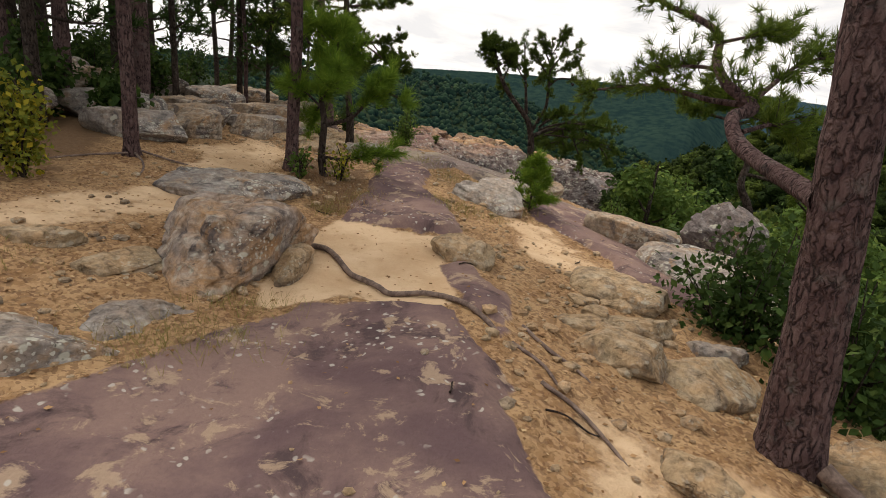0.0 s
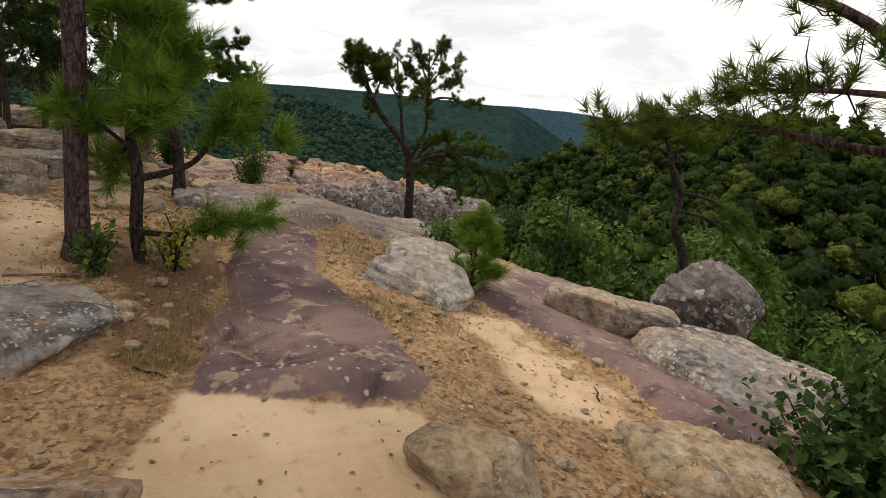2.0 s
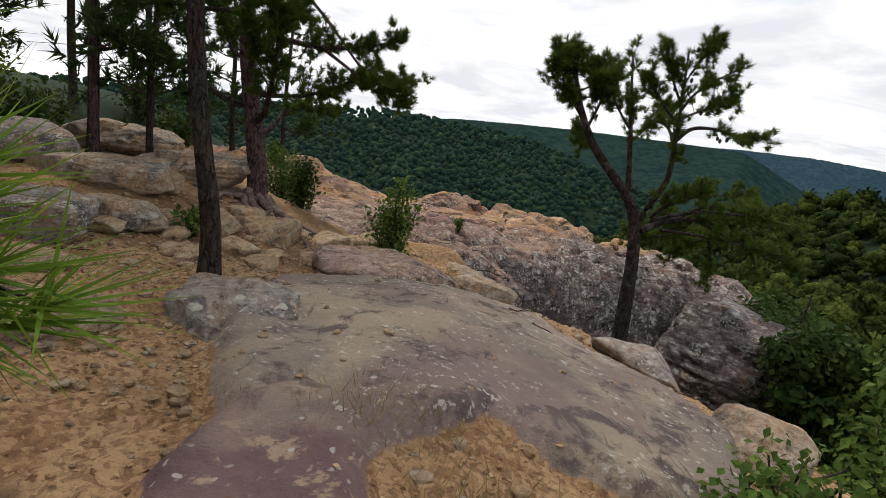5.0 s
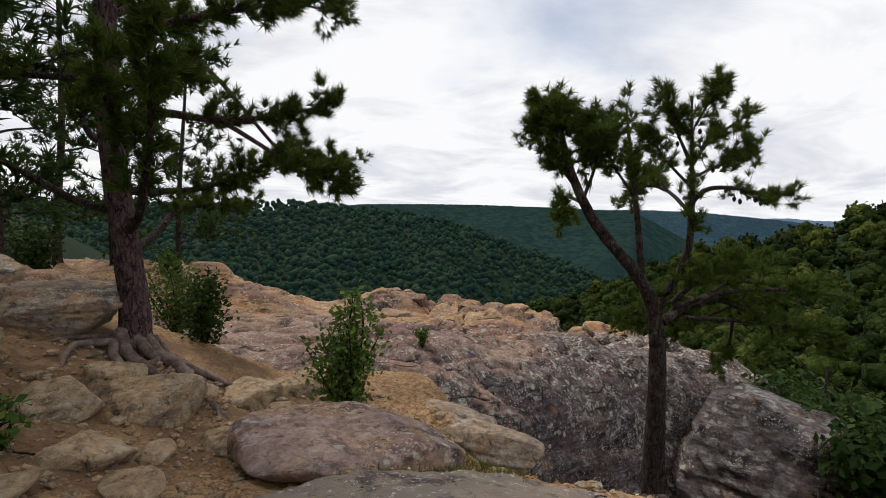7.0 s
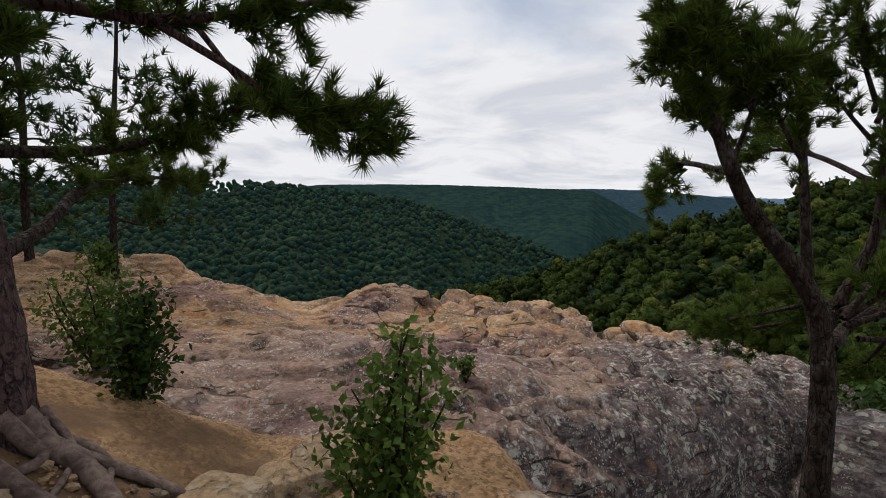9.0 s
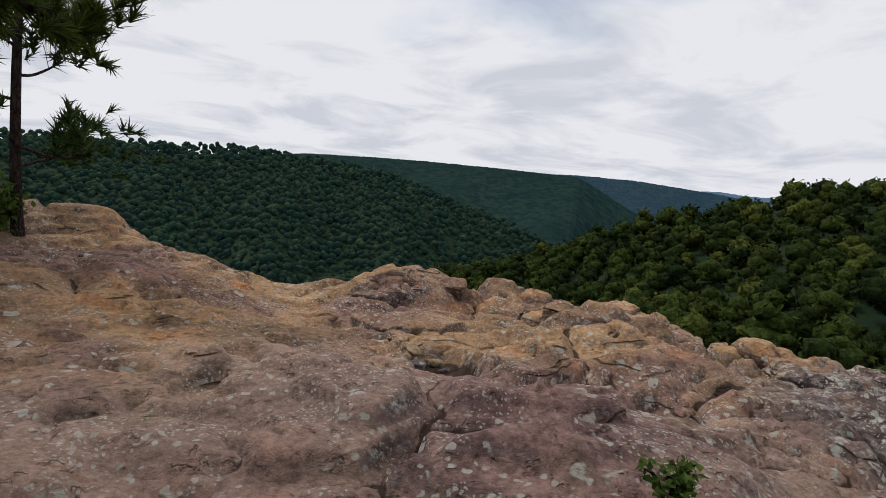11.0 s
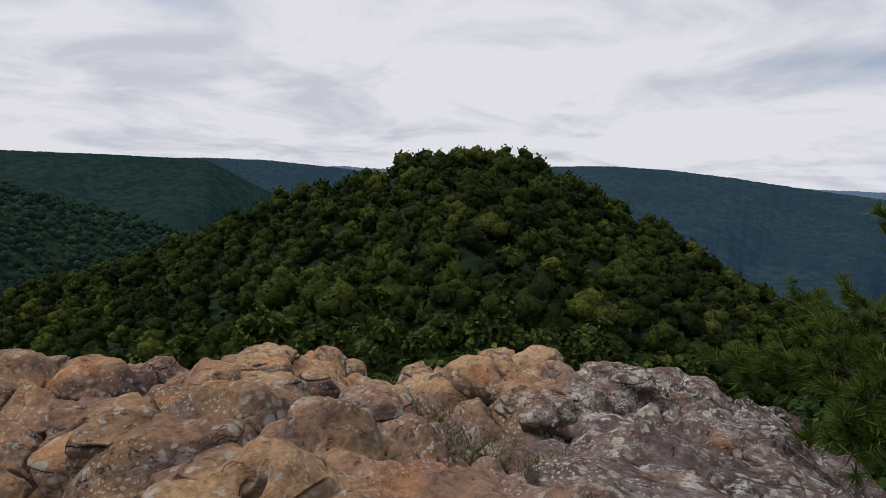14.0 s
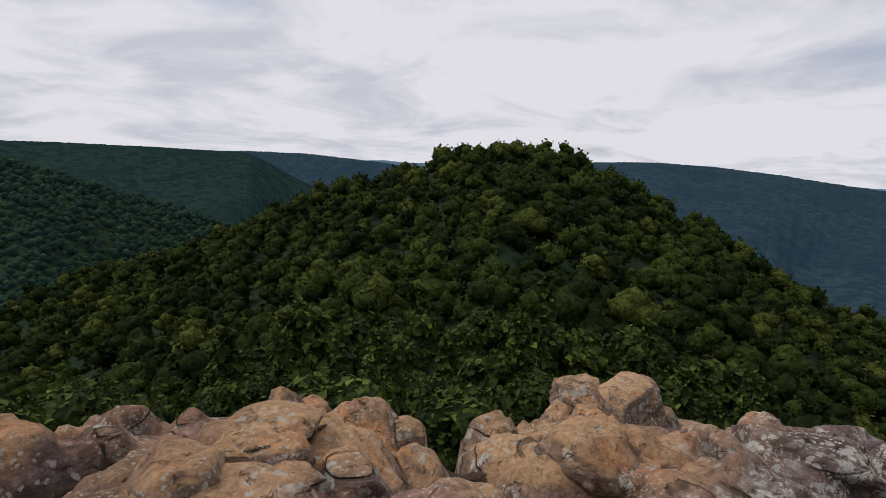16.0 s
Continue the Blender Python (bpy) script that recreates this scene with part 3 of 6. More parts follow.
def land(x, y, fields=False):
    p = plateau(x, y)
    m = slab_lift(x, y)
    lift = .085 * sstep(-.02, .09, m["start"]) * sstep(-.6, .4, x + .4) + .10 * sstep(-.03, .10, m["tongue"]) + .10 * sstep(-.03, .12, m["east"]) + .03 * sstep(-.02, .06, m["strip"])
    rocky = np.maximum.reduce([m["start"], m["tongue"], m["east"], m["strip"]])
    rock = sstep(-.12, .12, rocky)
    sand = np.maximum.reduce([sstep(-.25, .15, inside(x, y, q) + .5 * fbm(x, y, 1.6, 5, 23, .6)) for q in (SAND_PATH,)] + [w * sstep(-.35, .2, inside(x, y, q) + .6 * fbm(x, y, 1.6, 5, 24, .6)) for q, w in ((SAND_LOW, .5), (SAND_WEST, .6), (SAND_EAST, .64))])
    rough = .10 * fbm(x, y, .9, 4, 2) + .05 * fbm(x, y, 4.5, 4, 3)
    tread = .05 * fbm(x, y, 14, 3, 8) * (1 - rock) * (1 - .7 * sand)
    strata = .08 * fbm(x + .6 * y, y * .35, 2.4, 5, 12) + .02 * fbm(x, y, 12, 3, 15)
    z = p + lift + rough * (1 - .5 * rock) + tread + strata * rock
    z = z - .9 * sstep(14.0, 15.4, y + .12 * x) * sstep(-9.5, -6.5, x)
    # the gully between the path and the outcrop
    z = z - 1.1 * sstep(.35, 1.3, x + .25 * fbm(x, y, 1.5, 3, 31)) * sstep(11.6, 12.9, y)
    s = np.maximum(x - edge_x(y), y - edge_y(x)) + .5 * fbm(x, y, .8, 3, 44)
    out = far_land(x, y)
    k = sstep(0, 4.5, s)
    r = np.hypot(x + 3, y - 9)
    high = sstep(14, 60, r)
    z = z * (1 - high) + (1.2 + .014 * np.minimum(r, 900)) * high
    z = z * (1 - k) + out * k
    if not fields:
        return z
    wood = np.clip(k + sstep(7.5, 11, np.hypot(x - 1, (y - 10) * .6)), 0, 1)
    litter = np.maximum(sstep(-.2, .3, inside(x, y, LITTER_PINE) + .3 * fbm(x, y, 2, 3, 61)), sstep(3.0, 4.6, -x + 2.2 * fbm(x, y, .5, 3, 33)) * .9)
    # the litter tone stands in for the pine's shade on the bank
    litter = np.maximum(litter, .62 * sstep(-.3, .3, inside(x, y, SHADED_BANK) + .6 * fbm(x, y, 1.3, 4, 62)))
    return z, rock, sand * (1 - rock), wood, litter


def spread(lo, hi, step, far, grow=1.085):
    """Even steps from lo to hi, then ever longer ones out to far on both sides."""
    mid = np.arange(lo, hi + step / 2, step)
    tail, d = [], step
    while not tail or tail[-1] < far:
        d *= grow
        tail.append((tail[-1] if tail else 0) + d)
    tail = np.array(tail)
    return np.concatenate([lo - tail[::-1], mid, hi + tail])


def sheet(xs, ys):
    n, m = len(xs), len(ys)
    i = np.arange(n * m).reshape(m, n)
    q = np.stack([i[:-1, :-1], i[:-1, 1:], i[1:, 1:], i[1:, :-1]], -1).reshape(-1, 4)
    gx, gy = np.meshgrid(xs, ys)
    return gx.ravel(), gy.ravel(), q


gx, gy, quads = sheet(spread(-3.6, 3.6, .05, 3200), spread(.6, 13.4, .05, 3200))
gz, f_rock, f_sand, f_wood, f_litter = land(gx, gy, True)
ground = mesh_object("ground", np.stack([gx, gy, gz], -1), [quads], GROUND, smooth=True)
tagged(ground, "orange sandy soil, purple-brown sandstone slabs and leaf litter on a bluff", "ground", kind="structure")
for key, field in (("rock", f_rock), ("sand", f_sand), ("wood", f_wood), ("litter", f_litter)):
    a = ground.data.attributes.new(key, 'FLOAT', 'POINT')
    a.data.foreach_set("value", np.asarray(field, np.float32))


# ---------------------------------------------------------------- the big outcrop
def lump(x, y, cx, cy, rx, ry, h, turn=0.0, p=2.2):
    c, s = math.cos(radians(turn)), math.sin(radians(turn))
    u, v = ((x - cx) * c + (y - cy) * s) / rx, (-(x - cx) * s + (y - cy) * c) / ry
    d = np.abs(u) ** p + np.abs(v) ** p
    return h * np.clip(1 - d, 0, 1) ** .95


HOLES = ((2.01, 16.03, .055), (2.12, 15.95, .06), (2.27, 15.92, .05), (2.06, 15.72, .05), (2.12, 15.60, .09), (2.35, 15.72, .05), (2.45, 15.58, .075), (2.48, 15.38, .07), (1.30, 16.15, .035), (1.82, 17.5, .06), (1.46, 18.5, .05), (.56, 16.38, .035))


def outcrop(x, y, fields=False):
    wx, wy = x + .35 * fbm(x, y, .8, 3, 71), y + .35 * fbm(x, y, .8, 3, 72)
    top = -.27 - .10 * np.maximum(0, x - 1.6) - .055 * np.maximum(0, x - 4) ** 1.3 + .015 * np.maximum(0, -x - 1.5)
    top = top - .26 * sstep(16.2, 19.3, y) * sstep(-2.5, -.5, x)
    front = np.interp(x, [-8, -4, -2.4, -1, .2, 1.0, 2.2, 3.4, 5, 7], [15.6, 15.3, 14.7, 13.95, 13.95, 14.1, 14.6, 15.2, 15.6, 16.4])
    back = np.interp(x, [-8, -5, -3, -1, .3, 1.2, 2.4, 3.1, 3.5, 3.8, 4.2, 5, 5.5, 6.2, 8], [23.5, 23, 21.2, 20.3, 20.4, 20.2, 20.1, 19.9, 19.4, 18.7, 19.1, 19.2, 19.0, 20.5, 20.5])
    east = 6.6 + 1.5 * sstep(18.2, 19.0, y) + .4 * fbm(x, y, .9, 2, 77)
    top = top - .85 * sstep(5.6, 6.3, x) * sstep(18.1, 18.8, y) - .30 * sstep(4.3, 4.8, x) * sstep(17.9, 18.4, y)
    s = np.minimum(np.minimum(wy - front, back - wy), east - wx)
    top = top - .13 * sstep(2.0, 4.2, x) * sstep(18.6, 17.2, y)
    for a in ((.35, 19.45, .7, .5, .24, 20), (.0, 18.9, .9, .45, .10, 10), (-.75, 18.35, .4, .3, .05, 0),
              (2.65, 19.2, .7, .55, .08, 30), (2.3, 18.7, .75, .5, .08, 20), (1.95, 17.9, .8, .5, .13, 25), (1.5, 19.5, .5, .6, .06, 0),
              (3.05, 19.1, .7, .6, .15, 40), (7.15, 19.55, 1.15, .9, .78, 0), (4.45, 18.1, .7, .6, .08, 0), (5.1, 17.6, .55, .35, .10, 0),
              (1.2, 16.6, .9, .5, .11, 30), (2.7, 16.2, .8, .6, .10, 20), (-.6, 16.0, 1.2, .6, .10, 10), (.5, 15.4, .8, .4, .10, -10), (-2.6, 17.8, 1.6, .9, .08, 0),
              (-4.4, 21.0, 1.5, .9, .22, -10), (-3.4, 21.3, .9, .7, .08, 0), (-6.0, 18.6, 1.2, 1.0, .3, 0)):
        top = top + lump(wx, wy, *a)
    top = top - .20 * np.exp(-(((x - 1.25) / .75) ** 2 + ((y - 16.4) / .8) ** 2))
    # crevice with grass, and a hollow holding litter
    crev = np.exp(-((wx - 3.25 - .45 * (wy - 17.6)) / .13) ** 2) * sstep(16.6, 17.3, wy)
    top = top - .20 * crev
    pit = np.exp(-(((x - .16 + .15 * fbm(x, y, 3, 3, 55)) / .25) ** 2 + ((y - 16.98 + .15 * fbm(x, y, 3, 3, 56)) / .38) ** 2) ** 3)
    top = top - .20 * pit
    seam = np.exp(-((wx - 1.45 - .25 * (wy - 16.5)) / .13) ** 2) * sstep(15.6, 16.3, wy) * sstep(18.6, 17.8, wy)
    top = top - .07 * seam
    wave = .22 * fbm(x, y, .9, 3, 81) + .10 * np.abs(fbm(x * .7, y * 1.6, 2.4, 4, 88)) + .12 * np.abs(fbm(x + .5 * y, y, 1.7, 3, 82)) + .055 * fbm(x * 1.0, y * 1.7, 5, 5, 83, .62)
    knobs = .05 * (1 - np.abs(2 * vnoise(wx * 2.3, wy * 2.9, 84) - 1)) ** 2
    a1, a2 = cells(wx + .35 * fbm(x, y, 1.8, 3, 91), wy * 1.3, .85, 92)
    b1, b2 = cells(wx + .12 * fbm(x, y, 5, 3, 93), wy * 1.4, 3.4, 94)
    pillow = .12 * sstep(0, .34, a2 - a1) * sstep(-.25, .2, fbm(x, y, .6, 2, 95)) + .03 * sstep(0, .45, b2 - b1) * sstep(-.2, .15, fbm(x, y, 1.1, 2, 96))
    c1, c2 = cells(wx + .18 * fbm(x, y, 3, 3, 191), wy + .18 * fbm(x, y, 3, 3, 193), 1.9, 192)
    brow_east = sstep(17.0, 18.0, y + .35 * x - .8) * sstep(.2, 1.2, x)
    pillow = pillow + .12 * sstep(0, .5, c2 - c1) * brow_east
    z = top + wave + knobs + pillow - .075 - .05 * brow_east
    # worn steps along the beds
    bed = .10
    q = z / bed + .6 * fbm(x, y, 1.0, 2, 85)
    z = z + bed * .75 * sstep(-.25, .10, fbm(x, y, .5, 2, 87)) * (np.floor(q) + sstep(.25, .75, q - np.floor(q)) - q)
    crack = np.maximum(sstep(.045, .010, a2 - a1 + .02 * fbm(x, y, 9, 2, 97)) * sstep(-.05, .15, fbm(x, y, .6, 2, 95)), .8 * sstep(.08, .02, b2 - b1) * sstep(.02, .15, fbm(x, y, 1.1, 2, 96)))
    crack = np.maximum(crack, .9 * sstep(.07, .015, c2 - c1) * brow_east)
    z = z - .05 * crack
    # small round solution holes on the eastern brow
    holes = 0.0
    for hx, hy, hr in HOLES:
        holes = np.maximum(holes, np.exp(-(((x - hx) / hr) ** 2 + ((y - hy) / (hr * .8)) ** 2) ** 2))
    z = z - .11 * holes
    # rounded rim, then the face
    rim = np.clip(.5 - s, 0, .5)
    brow = np.clip(1.5 - (wy - front), 0, 1.5) * sstep(-.1, 1.1, x)
    z = z - .8 * rim ** 2 - .15 * brow ** 2
    fall = np.maximum(0, -s)
    face = (3.2 - 1.3 * sstep(0, 1.2, x) * (wy < front + .05)) * fall + .22 * fbm(x * 1.4, y * .5, 2.2, 4, 86) * sstep(0, .3, fall)
    ledges = face / .42
    face = face + .42 * .80 * (np.floor(ledges) + sstep(.4, .6, ledges - np.floor(ledges)) - ledges)
    z = np.maximum(z - face, -7.0)
    if not fields:
        return z
    # pit, crevice and holes join the mask that paints recesses dark
    crack = np.maximum(crack, sstep(.35, .8, np.maximum(np.maximum(pit, crev), holes)))
    return z, crack


ox, oy, oq = sheet(np.arange(-8.5, 8.6, .031), np.arange(13.3, 24.0, .031))
oz, o_crack = outcrop(ox, oy, True)
keep = (oz > -6.6)[oq].any(1)
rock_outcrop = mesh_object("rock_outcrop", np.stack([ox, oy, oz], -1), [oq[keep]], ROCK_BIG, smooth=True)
at = rock_outcrop.data.attributes.new("crack", 'FLOAT', 'POINT')
at.data.foreach_set("value", o_crack.astype(np.float32))
tagged(rock_outcrop, "broad tan sandstone outcrop, lumpy and lichen-spotted, on the bluff's brink", "rock")


def surface(x, y):
    """Height of what one stands on."""
    x, y = np.asarray(x, float), np.asarray(y, float)
    return np.maximum(land(x, y), np.where((y > 13.3) & (y < 24) & (x > -8) & (x < 8), outcrop(x, y), -99))


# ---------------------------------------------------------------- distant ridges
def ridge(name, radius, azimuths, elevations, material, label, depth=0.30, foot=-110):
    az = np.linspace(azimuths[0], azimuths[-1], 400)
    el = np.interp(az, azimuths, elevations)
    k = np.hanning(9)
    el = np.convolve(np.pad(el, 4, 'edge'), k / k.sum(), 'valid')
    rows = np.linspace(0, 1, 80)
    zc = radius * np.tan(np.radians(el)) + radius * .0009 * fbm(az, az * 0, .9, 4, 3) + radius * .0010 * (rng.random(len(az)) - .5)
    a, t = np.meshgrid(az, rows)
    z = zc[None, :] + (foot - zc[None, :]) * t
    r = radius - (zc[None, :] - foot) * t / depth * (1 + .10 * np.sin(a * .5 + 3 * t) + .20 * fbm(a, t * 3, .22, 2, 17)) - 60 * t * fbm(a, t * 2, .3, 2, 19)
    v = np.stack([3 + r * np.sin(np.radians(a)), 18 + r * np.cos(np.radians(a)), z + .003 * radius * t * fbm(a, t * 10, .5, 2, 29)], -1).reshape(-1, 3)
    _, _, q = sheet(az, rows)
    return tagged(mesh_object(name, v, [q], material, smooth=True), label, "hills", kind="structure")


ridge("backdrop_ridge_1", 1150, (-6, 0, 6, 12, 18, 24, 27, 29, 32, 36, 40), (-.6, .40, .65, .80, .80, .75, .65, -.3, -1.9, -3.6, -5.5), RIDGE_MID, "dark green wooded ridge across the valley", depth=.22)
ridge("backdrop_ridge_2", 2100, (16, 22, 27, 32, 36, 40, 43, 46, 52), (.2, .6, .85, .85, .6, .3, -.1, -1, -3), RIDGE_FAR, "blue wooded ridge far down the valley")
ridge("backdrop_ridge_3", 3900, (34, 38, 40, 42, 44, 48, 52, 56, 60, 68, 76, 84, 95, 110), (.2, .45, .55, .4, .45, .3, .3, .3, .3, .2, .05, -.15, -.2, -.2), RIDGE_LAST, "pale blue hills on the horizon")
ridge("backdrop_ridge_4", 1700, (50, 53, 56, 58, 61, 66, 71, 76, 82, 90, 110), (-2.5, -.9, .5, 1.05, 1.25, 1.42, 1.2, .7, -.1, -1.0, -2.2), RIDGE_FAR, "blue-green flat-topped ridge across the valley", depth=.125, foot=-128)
# ---------------------------------------------------------------- rocks
def _ball(level):
    bm = bmesh.new()
    bmesh.ops.create_icosphere(bm, subdivisions=level, radius=1.0)
    v = np.array([p.co[:] for p in bm.verts])
    f = np.array([[p.index for p in q.verts] for q in bm.faces])
    bm.free()
    return v, f


BALLS = {n: _ball(n) for n in (1, 2, 3, 4, 5, 6)}


def noise3(v, scale, octaves, seed):
    x, y, z = v[:, 0], v[:, 1], v[:, 2]
    return (fbm(x + .37 * z, y - .61 * z, scale, octaves, seed) + fbm(y + .45 * x + 5, z * 1.3, scale, octaves, seed + 50) + fbm(z + 9, x - .3 * y, scale, octaves, seed + 90)) * .75


def boulder(name, place, size, turn, seed, material, label, tilt=(0, 0), square=3.2, rough=.12, level=5, sink=.25, cuts=5, category="rock", group="", under=0.0):
    """A weathered block: a rounded box, broken by noise, bedding steps and a few flat breaks. place: x, y and None or the base's height."""
    v, f = BALLS[level]
    v = v.copy()
    r = np.random.default_rng(seed)
    p = (np.abs(v) ** square).sum(1) ** (-1 / square)
    v = v * p[:, None]
    for _ in range(cuts + 4):
        n = unit(r.normal(size=3) * (1, 1, .55))
        d = r.uniform(.68, .96)
        over = np.maximum(0, v @ n - d)
        v = v - over[:, None] * n * .97
    size = np.array(size) / 2
    w = v * size
    big = float(size.mean())
    w = w + unit(v) * (rough * big * 1.5 * noise3(w + seed, .9 / big, 4, seed))[:, None]
    bed = max(.05, size[2] * .33)
    q = w[:, 2] / bed + 1.2 * fbm(w[:, 0], w[:, 1], .8 / big, 3, seed + 4)
    notch = np.abs(q - np.round(q))
    side = 1 - np.abs(unit(v)[:, 2])
    w[:, :2] -= unit(w[:, :2]) * (np.exp(-(notch / .09) ** 2) * side * bed * .50 * sstep(-.25, .2, fbm(w[:, 0] + w[:, 2], w[:, 1], .9 / big, 2, seed + 21)))[:, None]
    ridged = np.abs(noise3(w + 11, 1.7 / big, 4, seed + 31))
    w = w - unit(v) * (.085 * big * np.exp(-(ridged / .045) ** 2) * sstep(-.1, .15, noise3(w + 5, 1.0 / big, 2, seed + 41)))[:, None]
    w = w + unit(v) * (.09 * big * noise3(w + 3, 4.0 / big, 5, seed + 7))[:, None]
    w[:, :2] *= (1 - under * sstep(-.15, -.95, w[:, 2] / size[2]))[:, None]
    x, y, z = place
    if z is None:
        z = float(land(np.array([x]), np.array([y]))[0]) + size[2] * (1 - 2 * sink)
    ob = mesh_object(name, w, [f], material, smooth=True)
    ob.matrix_world = pose(x, y, z, tilt[0], tilt[1], turn)
    return tagged(ob, label, category if label else "", group)


boulder("boulder", (-1.54, 3.76, .25), (.90, 1.50, .66), -14, 11, ROCK_STAINED, "squarish grey sandstone boulder with orange stains and undercut beds", (6, -3), 5, .17, 6, cuts=3, under=.22)
boulder("stone", (-1.10, 3.72, .12), (.22, .60, .30), -10, 36, ROCK_BUFF, "rounded tan lip of stone at the boulder's foot", (0, 6), 3, .14)
boulder("rock_slab", (-2.05, 5.75, .17), (1.5, 1.7, .38), 8, 12, ROCK_GREY, "broad flat grey sandstone slab half sunk in the trail", (0, 3), 4.5, .08)
boulder("rock_slab", (-2.2, 2.22, .11), (1.45, .9, .40), 30, 13, ROCK_GREY, "low grey lichen-marked slab with an undercut edge", (0, 4), 3.6)
boulder("rock_slab", (-1.70, 2.70, .07), (.74, .56, .28), 30, 14, ROCK_GREY, "small pale grey slab beside dry grass", (0, 2), 3)
boulder("rock_slab", (-2.7, 3.5, .26), (.55, .35, .22), 20, 15, ROCK_BUFF, "small buff stone half buried in sand")
boulder("rock_slab", (-2.15, 3.35, .2), (.6, .45, .16), 40, 16, ROCK_BUFF, "small buff slab half buried in leaf litter")
boulder("boulder", (.22, 4.28, .16), (.66, .40, .26), -28, 17, ROCK_BUFF, "small furrowed tan boulder lying on the sandstone slab", (3, 4), 2.6, .2)
boulder("boulder", (.74, 6.68, .10), (1.02, .62, .42), -22, 18, ROCK_PALE, "pale grey broken boulder beside the gravel trail", (3, 7), 5, .32, cuts=9)
boulder("rock_slab", (1.05, 7.75, -.02), (1.05, 1.35, .36), -20, 19, ROCK_PALE, "pale grey slab with a rounded edge above the cliff", (0, 4), 3.6)
boulder("boulder", (2.58, 6.58, -.22), (1.25, .52, .50), -48, 20, ROCK, "long tan block of sandstone lying on the ledge", (0, 3), 5, .09)
boulder("boulder", (3.92, 6.75, -.18), (.95, .7, .92), -42, 21, ROCK_DARK, "dark grey tilted boulder at the cliff's edge", (0, 24), 3.2, .14)
boulder("rock_slab", (3.3, 5.5, -.42), (1.7, 1.7, .6), 12, 22, ROCK_GREY, "grey lichen-covered ledge sloping to the cliff", (0, 8), 4)
boulder("rock_slab", (1.15, 3.05, None), (.52, .75, .30), 38, 23, ROCK_BUFF, "olive-tan sandstone slab beside the pine", (0, 6), 3.4, sink=.55)
boulder("rock_slab", (1.68, 3.0, None), (1.0, .66, .34), 25, 24, ROCK_BUFF, "broad olive-tan slab, cracked, beside the pine", (0, 5), 3.8, sink=.55)
boulder("rock_slab", (1.68, 4.42, None), (.95, .78, .30), -15, 25, ROCK_BUFF, "flat tan slab in the leaf litter", (0, 5), 4, sink=.55)
boulder("rock_slab", (1.48, 3.62, None), (.64, .46, .26), 15, 226, ROCK_BUFF, "flat olive-tan slab in the leaf litter", (0, 5), 4.5, sink=.55)
boulder("rock_slab", (2.12, 3.55, None), (.5, .42, .26), 40, 227, ROCK_GREY, "grey-brown stone half buried under scrub", (0, 6), 4, sink=.55)
boulder("rock_slab", (1.18, 4.0, None), (.32, .24, .12), 25, 228, ROCK_BUFF, "small tan stone in the leaf litter", (0, 4), 4, sink=.55)
boulder("rock_slab", (1.2, 3.72, None), (.26, .22, .12), 60, 229, ROCK_BUFF, "small tan stone in the leaf litter", (0, 4), 4, sink=.55)
boulder("rock_slab", (1.5, 4.02, None), (.30, .2, .12), -10, 230, ROCK_BUFF, "small tan stone in the leaf litter", (0, 4), 4, sink=.55)
boulder("rock_slab", (1.05, 3.42, None), (.5, .32, .16), 10, 26, ROCK_BUFF, "small flat tan stone in the leaf litter", sink=.55)
boulder("rock_slab", (1.05, 1.78, -.03), (.42, .30, .14), -30, 27, ROCK_BUFF, "small mossy stone in the sand")
boulder("rock_slab", (2.25, 2.0, -.26), (.9, .7, .3), 20, 28, ROCK_BUFF, "olive-tan slab under the pine's roots")
boulder("boulder", (-.98, 9.55, .15), (.80, 1.0, .40), 12, 29, ROCK_GREY, "rounded grey boulder with pale lichen beside a thin pine", (0, -4), 3.4, .30)
boulder("rock_slab", (-.36, 12.05, -.19), (1.42, 1.15, .34), 22, 30, ROCK_MAUVE, "long flat tan slab above a strip of ground cover", (3, 2), 4.5, .08)
boulder("rock_slab", (1.95, 10.9, -.34), (.85, .42, .26), -48, 31, ROCK_GREY, "thin grey slab on the brink of the ledge", (0, 8), 4)
boulder("boulder", (2.15, 9.35, -.22), (.62, .5, .40), -30, 32, ROCK, "tan block at the edge of the slab", (0, 8), 4)
boulder("rock_slab", (.72, 12.55, -.45), (.9, .4, .34), -38, 33, ROCK, "narrow tan ledge beside ground cover", (0, 4), 4)
boulder("rock_slab", (.38, 13.25, -.62), (1.1, .9, .62), -20, 35, ROCK, "stepped tan ledge above the gully", (0, 6), 4, .14)
boulder("boulder", (4.85, 14.65, -1.78), (2.3, 1.6, 1.9), -15, 39, ROCK_CRUSTED, "low rounded block white with lichen beside the twin pine", (0, 4), 2.5, .30, 6, cuts=0)
boulder("boulder", (-1.35, 6.05, .12), (.26, .26, .26), 0, 34, ROCK_BUFF, "small buff stone beside the slab", square=2.6)
